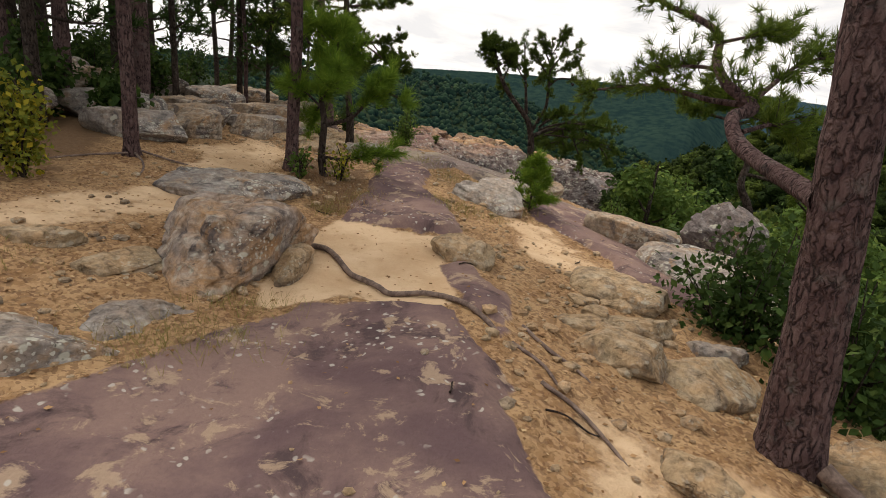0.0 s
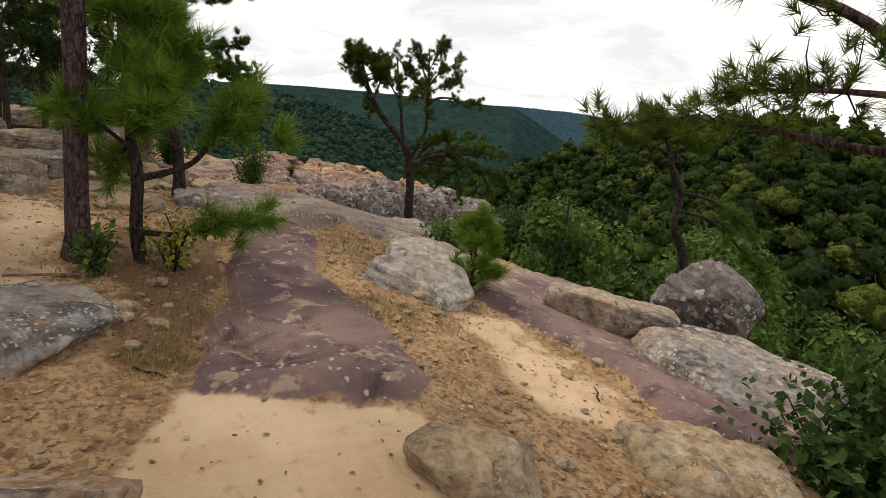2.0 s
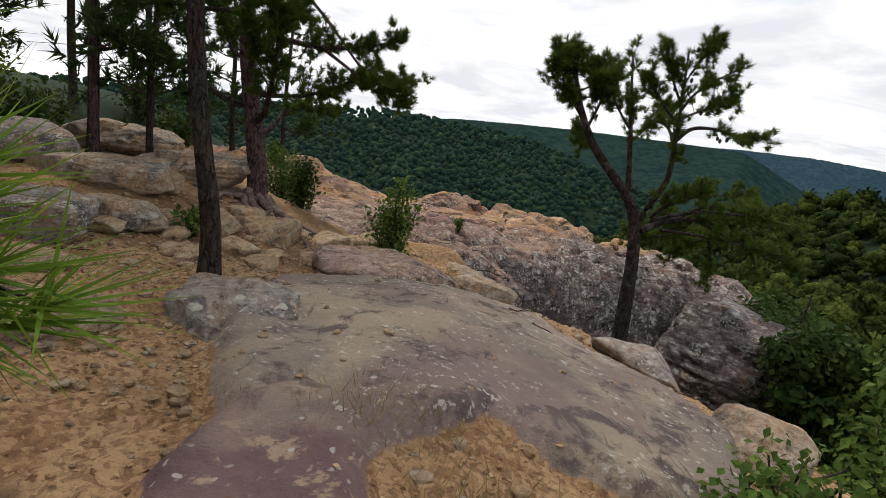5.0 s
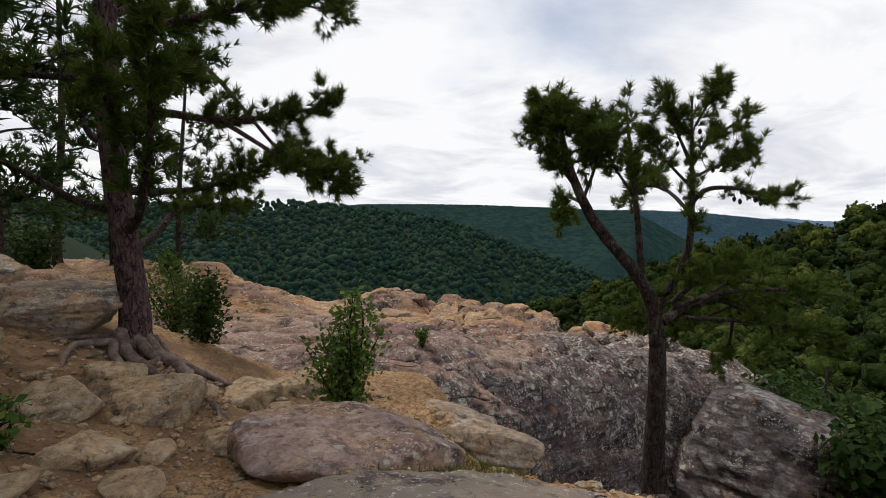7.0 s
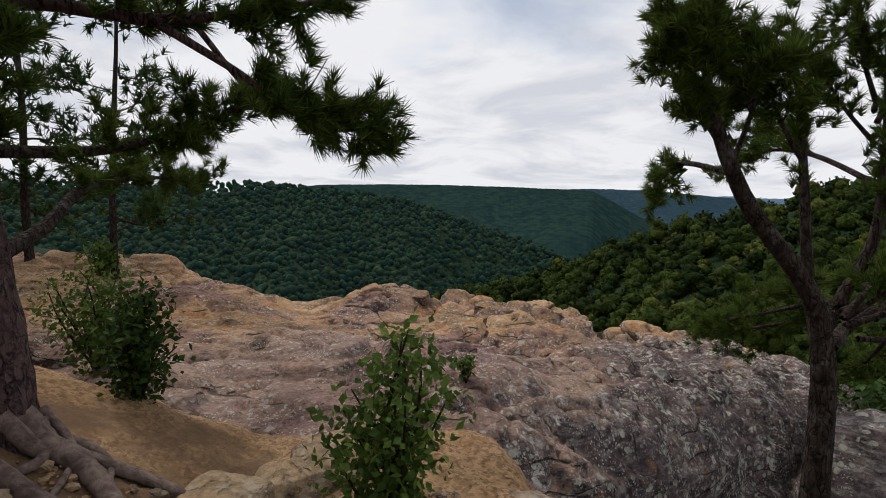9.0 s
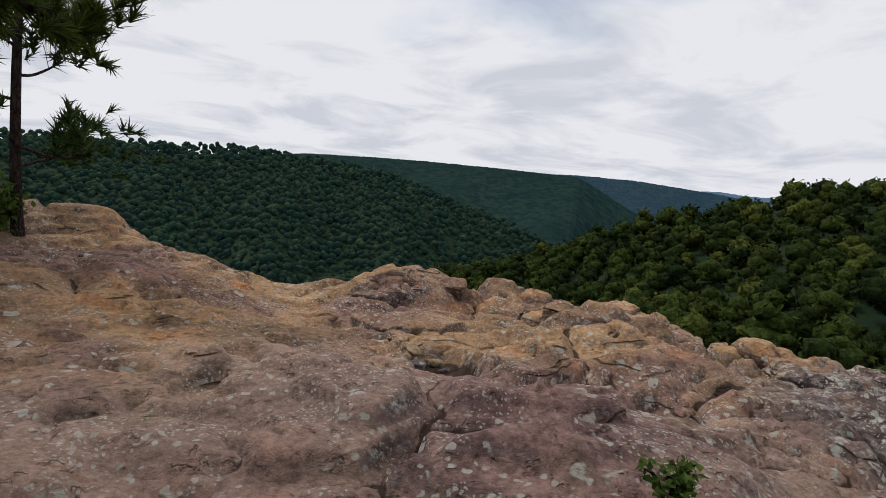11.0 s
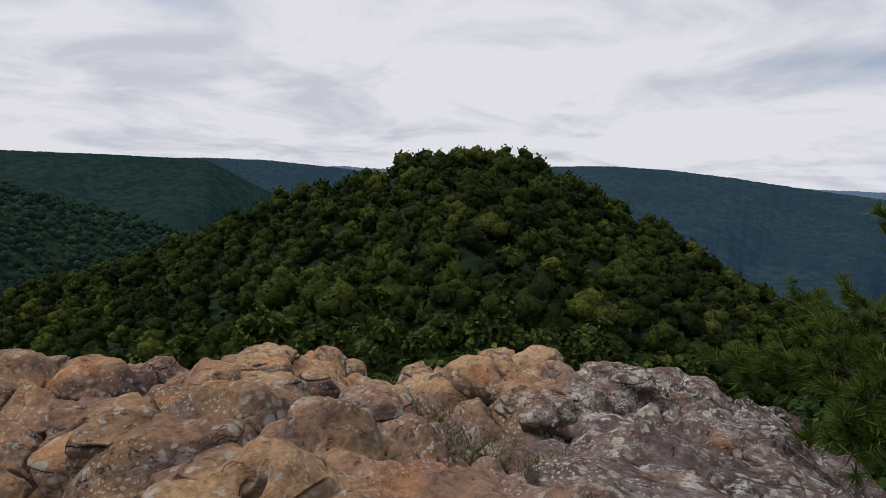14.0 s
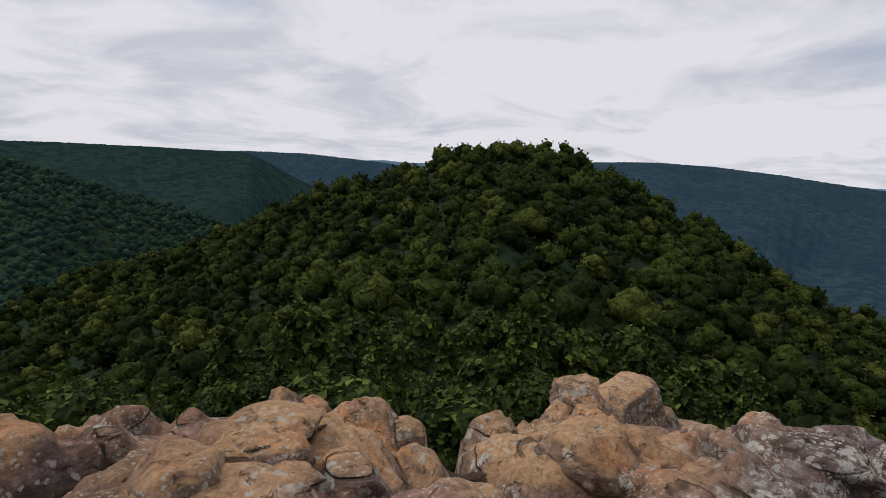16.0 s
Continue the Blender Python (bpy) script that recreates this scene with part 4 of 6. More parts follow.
for k, (x, y, sx, sy, sz, turn) in enumerate(((-3.9, 7.6, 1.4, .8, .5, 5), (-3.35, 8.35, .8, .65, .5, 20), (-2.85, 9.2, .65, .6, .48, -10), (-4.7, 8.6, 1.5, .9, .6, 0), (-3.9, 9.5, 1.6, .8, .42, 8), (-5.6, 7.6, 1.3, 1.0, .6, 30),
                                              (-3.0, 10.4, 1.2, .8, .35, 12), (-4.2, 10.8, 1.7, 1.0, .5, -6), (-5.6, 10.0, 1.6, 1.1, .9, 14), (-6.6, 10.6, 1.6, 1.3, 1.0, 0), (-2.6, 11.2, .8, .6, .3, 30), (-3.4, 12.3, 1.6, .8, .34, 4),
                                              (-4.6, 12.6, 1.5, 1.0, .5, -10), (-3.0, 13.5, 1.5, .9, .4, 10), (-4.4, 14.2, 1.8, 1.0, .5, 0), (-5.8, 13.0, 1.6, 1.2, .7, 15), (-3.6, 15.0, 1.6, .9, .4, -8), (-5.4, 15.4, 1.9, 1.2, .6, 5))):
    boulder("ledge_rock", (x, y, None), (sx, sy, sz), turn, 40 + k, ROCK if k % 3 else ROCK_GREY, "weathered tan sandstone ledge block among the pines", (0, 0), 4, .13, 5, .3, group="ledge blocks among the pines")
for k, (x, y, sx, sy, sz, turn) in enumerate(((-1.72, 12.5, .80, .6, .34, 20), (-2.2, 12.2, .5, .45, .28, -10), (-.85, 12.75, .36, .3, .2, 0), (-2.45, 11.7, .3, .25, .18, 30), (-2.9, 12.6, .4, .4, .3, 0), (-.9, 13.5, .45, .3, .2, 40), (-.55, 13.75, .55, .35, .3, 10),
                                              (-1.9, 10.9, .5, .4, .2, 15), (-1.7, 9.0, .55, .5, .22, 0), (-2.3, 9.7, .5, .35, .18, 25), (-1.15, 12.15, .34, .26, .18, 12), (-1.75, 11.55, .42, .3, .2, 50), (-1.35, 11.2, .28, .24, .14, 5), (-2.05, 12.75, .4, .34, .24, 33), (-1.2, 13.2, .5, .36, .26, 70), (-1.0, 12.4, .24, .2, .14, 15), (-2.6, 10.9, .4, .34, .2, 0), (-1.45, 11.75, .22, .2, .12, 20), (-2.2, 11.3, .3, .26, .16, 45), (-1.5, 12.85, .3, .22, .16, 60))):
    boulder("stone", (x, y, None), (sx * 1.15, sy * 1.15, sz * .8), turn, 70 + k, ROCK_BUFF, "buff sandstone block set in the trail's bank", (7, -4), 5.5, .12, 4, .34, group="stones in the trail's bank")


for k, (part, x, y, dz, sx, sy, sz, turn) in enumerate((("flat_block", .12, 18.05, .02, 1.15, .55, .30, -10), ("small_block", -.72, 18.3, .02, .5, .34, .18, 8), ("peak_block", .28, 19.4, .04, .8, .5, .34, 15), ("peak_block", -.05, 19.05, .02, .75, .4, .26, 5),
                                                        ("peak_block", .75, 19.45, .0, .6, .45, .30, -20), ("knob", 3.5, 18.92, -.02, .30, .30, .36, 0), ("knob", 2.6, 19.42, -.08, .55, .42, .30, 20), ("knob", 2.95, 19.42, -.10, .40, .36, .28, 0),
                                                        ("knob", 3.2, 19.2, -.10, .40, .32, .28, -30), ("knob", 2.35, 19.12, -.04, .5, .4, .24, 30), ("knob", 2.72, 18.95, -.06, .62, .44, .22, 15), ("knob", 3.0, 18.9, -.05, .55, .36, .22, -35),
                                                        ("knob", 6.75, 19.85, .0, .70, .6, .62, 0), ("knob", 7.25, 19.5, .06, .75, .6, .7, 20), ("knob", 7.7, 19.0, .0, 1.3, .95, .7, -35), ("knob", 7.0, 19.45, .0, 1.2, .8, .6, 10), ("knob", 4.55, 18.45, -.08, .5, .4, .2, 0),
                                                        ("knob", 5.35, 17.75, -.04, .6, .4, .22, 10), ("knob", 5.0, 17.45, -.04, .4, .3, .2, -10), ("knob", 4.35, 17.75, -.05, .5, .34, .2, 25), ("knob", 1.75, 19.9, -.05, .5, .4, .3, 0), ("knob", 4.15, 18.05, .0, .45, .32, .18, 0),
                                                        ("ledge_block", -2.6, 16.2, .0, 1.2, .6, .3, 10), ("ledge_block", -1.4, 15.6, -.02, 1.0, .5, .25, -5), ("knob", 3.7, 16.2, .0, .5, .4, .2, 30), ("knob", 4.6, 16.4, -.02, .55, .4, .28, 0))):
    z = float(outcrop(np.array([x]), np.array([y]))[0]) + dz - .22 * sz
    b = boulder(part, (x, y, z), (sx, sy, sz), turn, 600 + k, ROCK_BIG, "", (0, 0), 3.0 if part == "knob" else 4, .22, 5, cuts=9)
    b.matrix_parent_inverse = rock_outcrop.matrix_world.inverted()
    b.parent = rock_outcrop
rk = np.random.default_rng(650)
for k in range(46):
    x, y = (rk.uniform(1.5, 3.35), rk.uniform(17.7, 19.6)) if k < 24 else (rk.uniform(3.9, 6.1), rk.uniform(17.0, 18.7))
    sx = rk.uniform(.26, .58)
    sz = sx * rk.uniform(.45, .65)
    z = float(outcrop(np.array([x]), np.array([y]))[0]) - .16 * sz - .02
    b = boulder("knob", (x, y, z), (sx, sx * rk.uniform(.65, .95), sz), rk.uniform(0, 180), 700 + k, ROCK_BIG, "", (0, 0), 3.0, .24, 4, cuts=8)
    b.matrix_parent_inverse = rock_outcrop.matrix_world.inverted()
    b.parent = rock_outcrop
for k, (az, el, w, h) in enumerate(((27.4, -2.5, 5, 9), (27.0, -1.9, 9, 4))):
    d = 1010
    boulder("cliff_face", (3 + d * math.sin(radians(az)), 18 + d * math.cos(radians(az)), d * math.tan(radians(el))), (w, 10, h), -az, 660 + k, CLIFF, "pale sandstone cliff showing through distant woods", (0, 0), 4, .2, 3, category="cliff")


for k, (x, y, d) in enumerate(((.02, 17.15, .13), (.16, 17.22, .10), (.10, 17.02, .09), (-.04, 17.0, .10), (.22, 17.1, .07), (.05, 16.9, .07), (.2, 16.84, .06), (.0, 17.28, .12))):
    z = float(outcrop(np.array([x]), np.array([y]))[0])
    boulder("stone", (x, y, z + .2 * d), (d * 1.3, d, d * .6), k * 40, 760 + k, ROCK_BUFF if k % 2 else ROCK_DARK, "small broken stone lying in the hollow of the outcrop", (0, 8), 3.4, .2, 3, group="stones in the hollow")


# ---------------------------------------------------------------- plants
def tube(points, radii, sides=8, seed=0, bumpy=.0, rings=4):
    """A tapering limb along smooth points."""
    pts = np.array(points, float)
    rad = np.array(radii, float)
    n = max(3, int(len(pts) * rings))
    t = np.linspace(0, len(pts) - 1, n)
    i = np.clip(np.floor(t).astype(int), 0, len(pts) - 2)
    u = (t - i)[:, None]
    p0, p1, p2, p3 = pts[np.maximum(i - 1, 0)], pts[i], pts[i + 1], pts[np.minimum(i + 2, len(pts) - 1)]
    c = .5 * (2 * p1 + (p2 - p0) * u + (2 * p0 - 5 * p1 + 4 * p2 - p3) * u * u + (3 * p1 - p0 - 3 * p2 + p3) * u ** 3)
    r = np.interp(t, np.arange(len(rad)), rad)
    d = unit(np.gradient(c, axis=0))
    ref = np.where(np.abs(d[:, 2:3]) > .9, np.array([[1., 0, 0]]), np.array([[0, 0, 1.]]))
    a = unit(np.cross(d, ref))
    b = np.cross(d, a)
    ang = np.linspace(0, 2 * np.pi, sides, endpoint=False)
    rr = r[:, None] * (1 + bumpy * (np.random.default_rng(seed).random((n, sides)) - .5))
    v = c[:, None, :] + rr[..., None] * (np.cos(ang)[None, :, None] * a[:, None, :] + np.sin(ang)[None, :, None] * b[:, None, :])
    idx = np.arange(n * sides).reshape(n, sides)
    nx = np.roll(idx, -1, 1)
    q = np.stack([idx[:-1], nx[:-1], nx[1:], idx[1:]], -1).reshape(-1, 4)
    return v.reshape(-1, 3), q, c


def joined(pieces):
    vs, fs, o = [], [], 0
    for v, f in pieces:
        vs.append(v)
        fs.append(f + o)
        o += len(v)
    return np.concatenate(vs), fs


def tufts(centres, dirs, size, needles, width, r, spread_=.9):
    """Brushes of needles: one thin triangle each."""
    centres, dirs = np.repeat(centres, needles, 0), np.repeat(dirs, needles, 0)
    n = len(centres)
    d = unit(dirs + spread_ * unit(r.normal(size=(n, 3))))
    base = centres - dirs * (r.random((n, 1)) * size * .55)
    tip = base + d * (size * (.65 + .5 * r.random((n, 1)))) - np.array([0, 0, 1.]) * (.10 * size * r.random((n, 1)))
    side = unit(np.cross(d, unit(r.normal(size=(n, 3))))) * width
    v = np.stack([base - side, base + side, tip], 1).reshape(-1, 3)
    return v, np.arange(3 * n).reshape(-1, 3)


def leaves(centres, normals, size, r, droop=.2):
    """Small folded leaves: two triangles each."""
    n = len(centres)
    d = unit(r.normal(size=(n, 3)) + .4 * normals - np.array([0, 0, droop]))
    s = unit(np.cross(d, normals + .7 * r.normal(size=(n, 3))))
    up = np.cross(s, d)
    L = size * (.6 + .7 * r.random((n, 1)))
    a = centres
    b = centres + d * L * .5 + s * L * .34 + up * L * .08
    c = centres + d * L
    e = centres + d * L * .5 - s * L * .34 + up * L * .08
    v = np.stack([a, b, c, e], 1).reshape(-1, 3)
    return v, np.arange(4 * n).reshape(-1, 4)


def limb_points(start, azimuth, length, rise, r, kinks=5, wander=.16):
    p = [np.array(start, float)]
    d = np.array([math.sin(azimuth), math.cos(azimuth), rise])
    d /= np.linalg.norm(d)
    for k in range(kinks):
        d = d + r.normal(size=3) * wander + np.array([0, 0, .06])
        d /= np.linalg.norm(d)
        p.append(p[-1] + d * length / kinks)
    return p


def clothe(parent, limbs, r, material, size, needles, width, twig_r, twigs=6, reach=.32, start=.45, bark=None, count=4):
    """Twigs with needle brushes along the outer part of each limb; one crown mesh and one twig mesh."""
    cs, ds, tw = [], [], []
    for line in limbs:
        line = np.asarray(line)
        m = len(line)
        for _ in range(twigs):
            i = r.integers(int(m * start), m)
            d = unit((line[min(i + 1, m - 1)] - line[max(i - 1, 0)]) + r.normal(size=3) * .02)
            d = unit(d + r.normal(size=3) * .75 + np.array([0, 0, .35]))
            L = reach * (.4 + .8 * r.random())
            e = line[i] + d * L
            mid = line[i] + d * L * .5 + r.normal(size=3) * L * .08
            v, q, c = tube([line[i], mid, e], [twig_r, twig_r * .8, twig_r * .5], 3, rings=1)
            tw.append((v, q))
            for t in np.linspace(.35, 1, count):
                o = line[i] + (e - line[i]) * t + r.normal(size=3) * .22 * L * (1 - .5 * t)
                cs.append(o)
                ds.append(unit(d + np.array([0, 0, .5]) + r.normal(size=3) * .45))
        cs.append(line[-1])
        ds.append(unit(line[-1] - line[-3]))
    v, f = tufts(np.array(cs), np.array(ds), size, needles, width, r)
    tagged(mesh_object("crown", v, [f], material, parent, "brushes of long green needles"), kind="stuff")
    v, f = joined(tw)
    tagged(mesh_object("twig", v, f, bark or BARK_DARK, parent, "thin dark twigs", smooth=True), kind="stuff")


def pine(label, stem, radii, seed, crown_from=.4, limbs=14, reach=1.6, size=.16, needles=26, width=.0045, material=None, bark=None, extra=(), twigs=7, twig_reach=.42, flare=True, rise=.15, sides=12, count=4, group="", name="pine_tree"):
    """A pine: a curving trunk, limbs with needle brushes, and given limbs of their own shape. Points in the world; the thing stands at the first."""
    r = np.random.default_rng(seed)
    base = np.array(stem[0], float)
    t = thing(name, stem[0], label, "tree", group)
    loc = [np.array(p, float) - base for p in stem]
    v, q, c = tube(loc, radii, sides, seed, .10)
    if flare:
        h = np.clip(1 - (v[:, 2] - v[:, 2].min()) / .35, 0, 1)
        ang = np.arctan2(v[:, 1], v[:, 0])
        v[:, :2] *= (1 + h ** 2 * (.45 + .35 * np.sin(ang * 4 + seed)))[:, None]
        v[:, 2] -= .08 * h
    mesh_object("trunk", v, [q], bark or BARK, t, "plated brown pine bark", smooth=True)
    lines, tubes = [], []
    for k in range(limbs):
        s = crown_from + (1 - crown_from) * (k + .5) / limbs
        i = min(int(s * (len(c) - 1)), len(c) - 2)
        az = k * 2.4 + r.uniform(-.5, .5)
        length = reach * (1 - .62 * (s - crown_from) / (1 - crown_from)) * r.uniform(.65, 1.1)
        pts = limb_points(c[i], az, length, rise + .5 * max(0, s - .8) + r.uniform(-.15, .15), r)
        rr = np.interp(s, np.linspace(0, 1, len(radii)), radii) * .42
        v, q, line = tube(pts, np.linspace(max(rr, .012), .007, len(pts)), 6)
        tubes.append((v, q))
        lines.append(line)
    for pts, ra, rb in extra:
        v, q, line = tube([np.array(p, float) - base for p in pts], np.linspace(ra, rb, len(pts)), 8, seed, .12)
        mesh_object("limb", v, [q], bark or BARK, t, smooth=True)
        lines.append(line)
    for v, q in tubes:
        mesh_object("limb", v, [q], bark or BARK_DARK, t, smooth=True)
    lines.append(c[int(len(c) * .8):])
    clothe(t, lines, r, material or NEEDLE, size, needles, width, .005, twigs, twig_reach, .4, bark or BARK_DARK, count)
    return t


def shrub(label, place, size, seed, material=None, stems=9, leaf=.055, per=60, name="shrub", group=""):
    r = np.random.default_rng(seed)
    x, y, z = place
    if z is None:
        z = float(surface(x, y)) - .02
    t = thing(name, (x, y, z), label, "shrub", group)
    cs, ns, st = [], [], []
    for k in range(stems):
        az, lean = k * 2.4 + r.uniform(-.4, .4), r.uniform(.05, .75)
        top = np.array([math.sin(az) * lean * size[0] * .55, math.cos(az) * lean * size[1] * .55, size[2] * r.uniform(.55, 1.0) * (1 - .3 * lean)])
        mid = top * .5 + r.normal(size=3) * .06 * size[2] + np.array([0, 0, .06])
        v, q, line = tube([(0, 0, -.03), mid, top], [.011, .008, .004], 5)
        st.append((v, q))
        for j in range(per):
            f = r.uniform(.25, 1.0)
            p = line[min(int(f * (len(line) - 1)), len(line) - 1)] + unit(r.normal(size=3)) * r.random() ** .5 * .24 * min(size)
            cs.append(p)
            ns.append(unit(p - np.array([0, 0, size[2] * .3]) + np.array([0, 0, .3])))
    v, f = leaves(np.array(cs), np.array(ns), leaf, r)
    mesh_object("foliage", v, [f], material or LEAF, t)
    v, f = joined(st)
    tagged(mesh_object("stem", v, f, BARK_DARK, t, "thin brown stems", smooth=True), kind="stuff")
    return t


def root(label, pts, ra, rb, seed, follow=True, group=""):
    p = []
    for x, y, dz in pts:
        z = float(land(np.array([x]), np.array([y]))[0]) + dz if follow else dz
        p.append((x, y, z))
    v, q, _ = tube(p, np.linspace(ra, rb, len(p)), 10, seed, .18)
    o = np.array(p[0])
    ob = mesh_object("tree_root", v - o, [q], ROOT, smooth=True)
    ob.location = p[0]
    return tagged(ob, label, "root", group)


# the long root across the sand, and smaller ones
root("weathered grey-brown root crossing the sandy trail", [(-1.28, 4.28, -.01), (-1.14, 4.26, .02), (-.95, 4.22, .025), (-.82, 4.0, .025), (-.68, 3.72, .02), (-.55, 3.54, .025), (-.46, 3.42, .03), (-.37, 3.34, .02), (-.15, 3.34, .03), (.03, 3.26, .02), (.14, 3.12, .025), (.24, 2.98, .01), (.36, 2.75, -.02)], .024, .016, 1)
for k, pts in enumerate(([(.45, 2.35, .0), (.58, 2.2, .015), (.68, 1.98, .015), (.74, 1.8, -.01)], [(.5, 3.1, .0), (.58, 2.8, .01), (.75, 2.6, .01), (.8, 2.4, -.01)], [(.36, 2.75, .01), (.5, 2.55, .01), (.55, 2.35, -.01)],
                         [(-3.4, 6.4, .05), (-3.15, 6.05, .02), (-3.0, 5.7, .02), (-2.95, 5.4, -.02)], [(-3.4, 6.35, .05), (-3.7, 6.0, .03), (-3.9, 5.6, .0)], [(-3.35, 6.45, .05), (-2.9, 6.35, .02), (-2.6, 6.4, -.02)],
                         [(-2.1, 6.62, .0), (-1.75, 6.72, .02), (-1.45, 6.75, .0)])):
    root("thin exposed root on the trail", pts, .014, .007, 20 + k, group="thin roots on the trail")
for k, (az, length, side, thick) in enumerate(((125, 1.25, .10, .075), (150, 1.1, -.12, .065), (108, 1.35, -.10, .05), (172, .75, .1, .06), (138, 1.3, .16, .04), (200, .8, -.1, .05), (118, .9, .22, .032), (160, .9, .18, .034), (96, .8, .05, .03), (230, .7, .1, .04), (132, .95, -.2, .026))):
    ca, sa = math.sin(radians(az)), math.cos(radians(az))
    pts = [(-2.19 + ca * t * length - sa * side * math.sin(t * 5 + k), 13.5 + sa * t * length + ca * side * math.sin(t * 5 + k), dz) for t, dz in ((.05, .13), (.15, .055), (.30, .035), (.48, .03), (.66, .03), (.84, .02), (1.0, -.02))]
    root("smooth grey pine root gripping the bank", pts, thick, thick * .28, 30 + k, group="roots of the big pine")
root("root at the foot of the big pine", [(1.86, 2.05, .1), (1.98, 1.8, .06), (2.0, 1.5, .02), (2.1, 1.2, -.04)], .05, .02, 51)

# ---- pines by the trail
pine("big pine with plated purple-brown bark and one twisted low limb", [(1.86, 2.28, -.34), (1.80, 2.28, .3), (1.76, 2.28, .8), (1.69, 2.28, 1.35), (1.62, 2.28, 2.0), (1.5, 2.3, 3.2), (1.35, 2.4, 5.0), (1.2, 2.4, 7.0)],
     [.175, .15, .138, .13, .125, .115, .09, .04], 101, .62, 12, 1.7, .105, 40, .0032, NEEDLE,
     extra=(([(1.62, 2.28, 1.17), (1.76, 2.73, 1.19), (1.84, 3.41, 1.3), (1.91, 3.71, 1.47), (2.1, 3.8, 1.55), (1.95, 3.95, 1.69), (1.93, 4.14, 1.86), (2.01, 4.34, 2.06), (1.87, 4.51, 2.19), (1.72, 4.75, 2.29), (1.47, 4.87, 2.45)], .062, .014),
            ([(2.1, 3.8, 1.57), (2.12, 4.39, 1.57), (1.95, 4.87, 1.63), (1.78, 5.24, 1.64), (1.41, 5.48, 1.55)], .028, .008), ([(1.99, 3.75, 1.52), (2.32, 4.02, 1.71), (2.58, 4.14, 1.89), (2.88, 4.26, 1.98)], .024, .008),
            ([(1.97, 3.66, 1.38), (2.37, 3.9, 1.45), (2.67, 4.02, 1.4)], .02, .007), ([(1.96, 4.09, 1.8), (1.89, 4.51, 1.82), (1.77, 4.87, 1.8)], .018, .007), ([(2.0, 4.26, 2.0), (2.31, 4.39, 2.08), (2.75, 4.63, 2.15)], .015, .007)), twigs=26, twig_reach=.24, count=3)
pine("slim straight pine with grey-brown bark beside the slab", [(-1.76, 7.02, .20), (-1.75, 7.02, .9), (-1.72, 7.02, 1.9), (-1.76, 7.05, 3.4), (-1.8, 7.1, 5.5), (-1.7, 7.1, 7.5)], [.085, .075, .072, .065, .05, .02], 102, .46, 16, 1.4, .11, 34, .0045, twigs=14)
pine("young bushy pine with one low limb held over the slab", [(-1.36, 7.1, .12), (-1.40, 7.1, .45), (-1.38, 7.1, .85), (-1.42, 7.1, 1.2), (-1.3, 7.12, 1.6), (-1.22, 7.15, 1.95)], [.055, .046, .042, .034, .022, .010], 103, .5, 9, .72, .17, 40, .0035, NEEDLE_FRESH,
     BARK_DARK, (([(-1.40, 7.1, .82), (-1.2, 7.05, .88), (-1.0, 7.0, .98), (-.82, 6.98, 1.2), (-.6, 6.95, 1.28), (-.42, 6.95, 1.22)], .03, .008),
                 ([(-1.36, 7.1, .42), (-1.15, 7.0, .43), (-.9, 6.95, .48), (-.68, 6.95, .56), (-.35, 6.95, .58)], .024, .007),
                 ([(-.82, 6.98, 1.18), (-.75, 7.0, 1.38), (-.62, 7.0, 1.5)], .014, .006),
                 ([(-1.38, 7.1, 1.0), (-1.6, 7.05, 1.2), (-1.78, 7.0, 1.32)], .018, .006)), twigs=13, twig_reach=.2, count=4, flare=False)
pine("thin dark pine rooted behind a rounded boulder", [(-1.35, 10.05, .10), (-1.34, 10.02, .6), (-1.42, 10.0, 1.27), (-1.47, 10.0, 2.0), (-1.5, 10.0, 3.6), (-1.45, 10.0, 5.4)], [.085, .062, .055, .05, .04, .015], 104, .70, 10, 1.0, .11, 30, .004, bark=BARK_DARK, twigs=14)
pine("large pine with spreading roots and long boughs over the outcrop", [(-2.19, 13.5, .0), (-2.20, 13.52, .45), (-2.29, 13.55, 1.1), (-2.42, 13.57, 2.0), (-2.45, 13.57, 3.4), (-2.4, 13.6, 5.4), (-2.3, 13.6, 7.6)], [.160, .125, .108, .096, .084, .065, .025], 105, .30, 18, 2.2, .095, 46, .0042, NEEDLE_MID,
     extra=(([(-2.4, 13.57, 2.05), (-2.0, 13.5, 2.12), (-1.5, 13.45, 2.08), (-1.0, 13.4, 2.15), (-.6, 13.35, 2.25)], .045, .010), ([(-1.5, 13.45, 2.08), (-1.1, 13.35, 1.85), (-.85, 13.3, 1.68), (-.55, 13.3, 1.62)], .022, .008),
            ([(-2.42, 13.57, 2.5), (-1.9, 13.2, 2.75), (-1.3, 13.0, 2.85), (-.6, 12.9, 3.0)], .04, .010), ([(-2.42, 13.57, 2.9), (-2.0, 13.9, 3.2), (-1.3, 14.3, 3.4), (-.7, 14.8, 3.5)], .036, .010),
            ([(-2.42, 13.57, 2.75), (-1.9, 14.1, 2.75), (-1.18, 14.8, 1.95), (-0.95, 14.87, 1.92), (-0.72, 14.92, 1.90), (-0.46, 14.91, 1.93)], .026, .007)), twigs=24, twig_reach=.26, count=8)
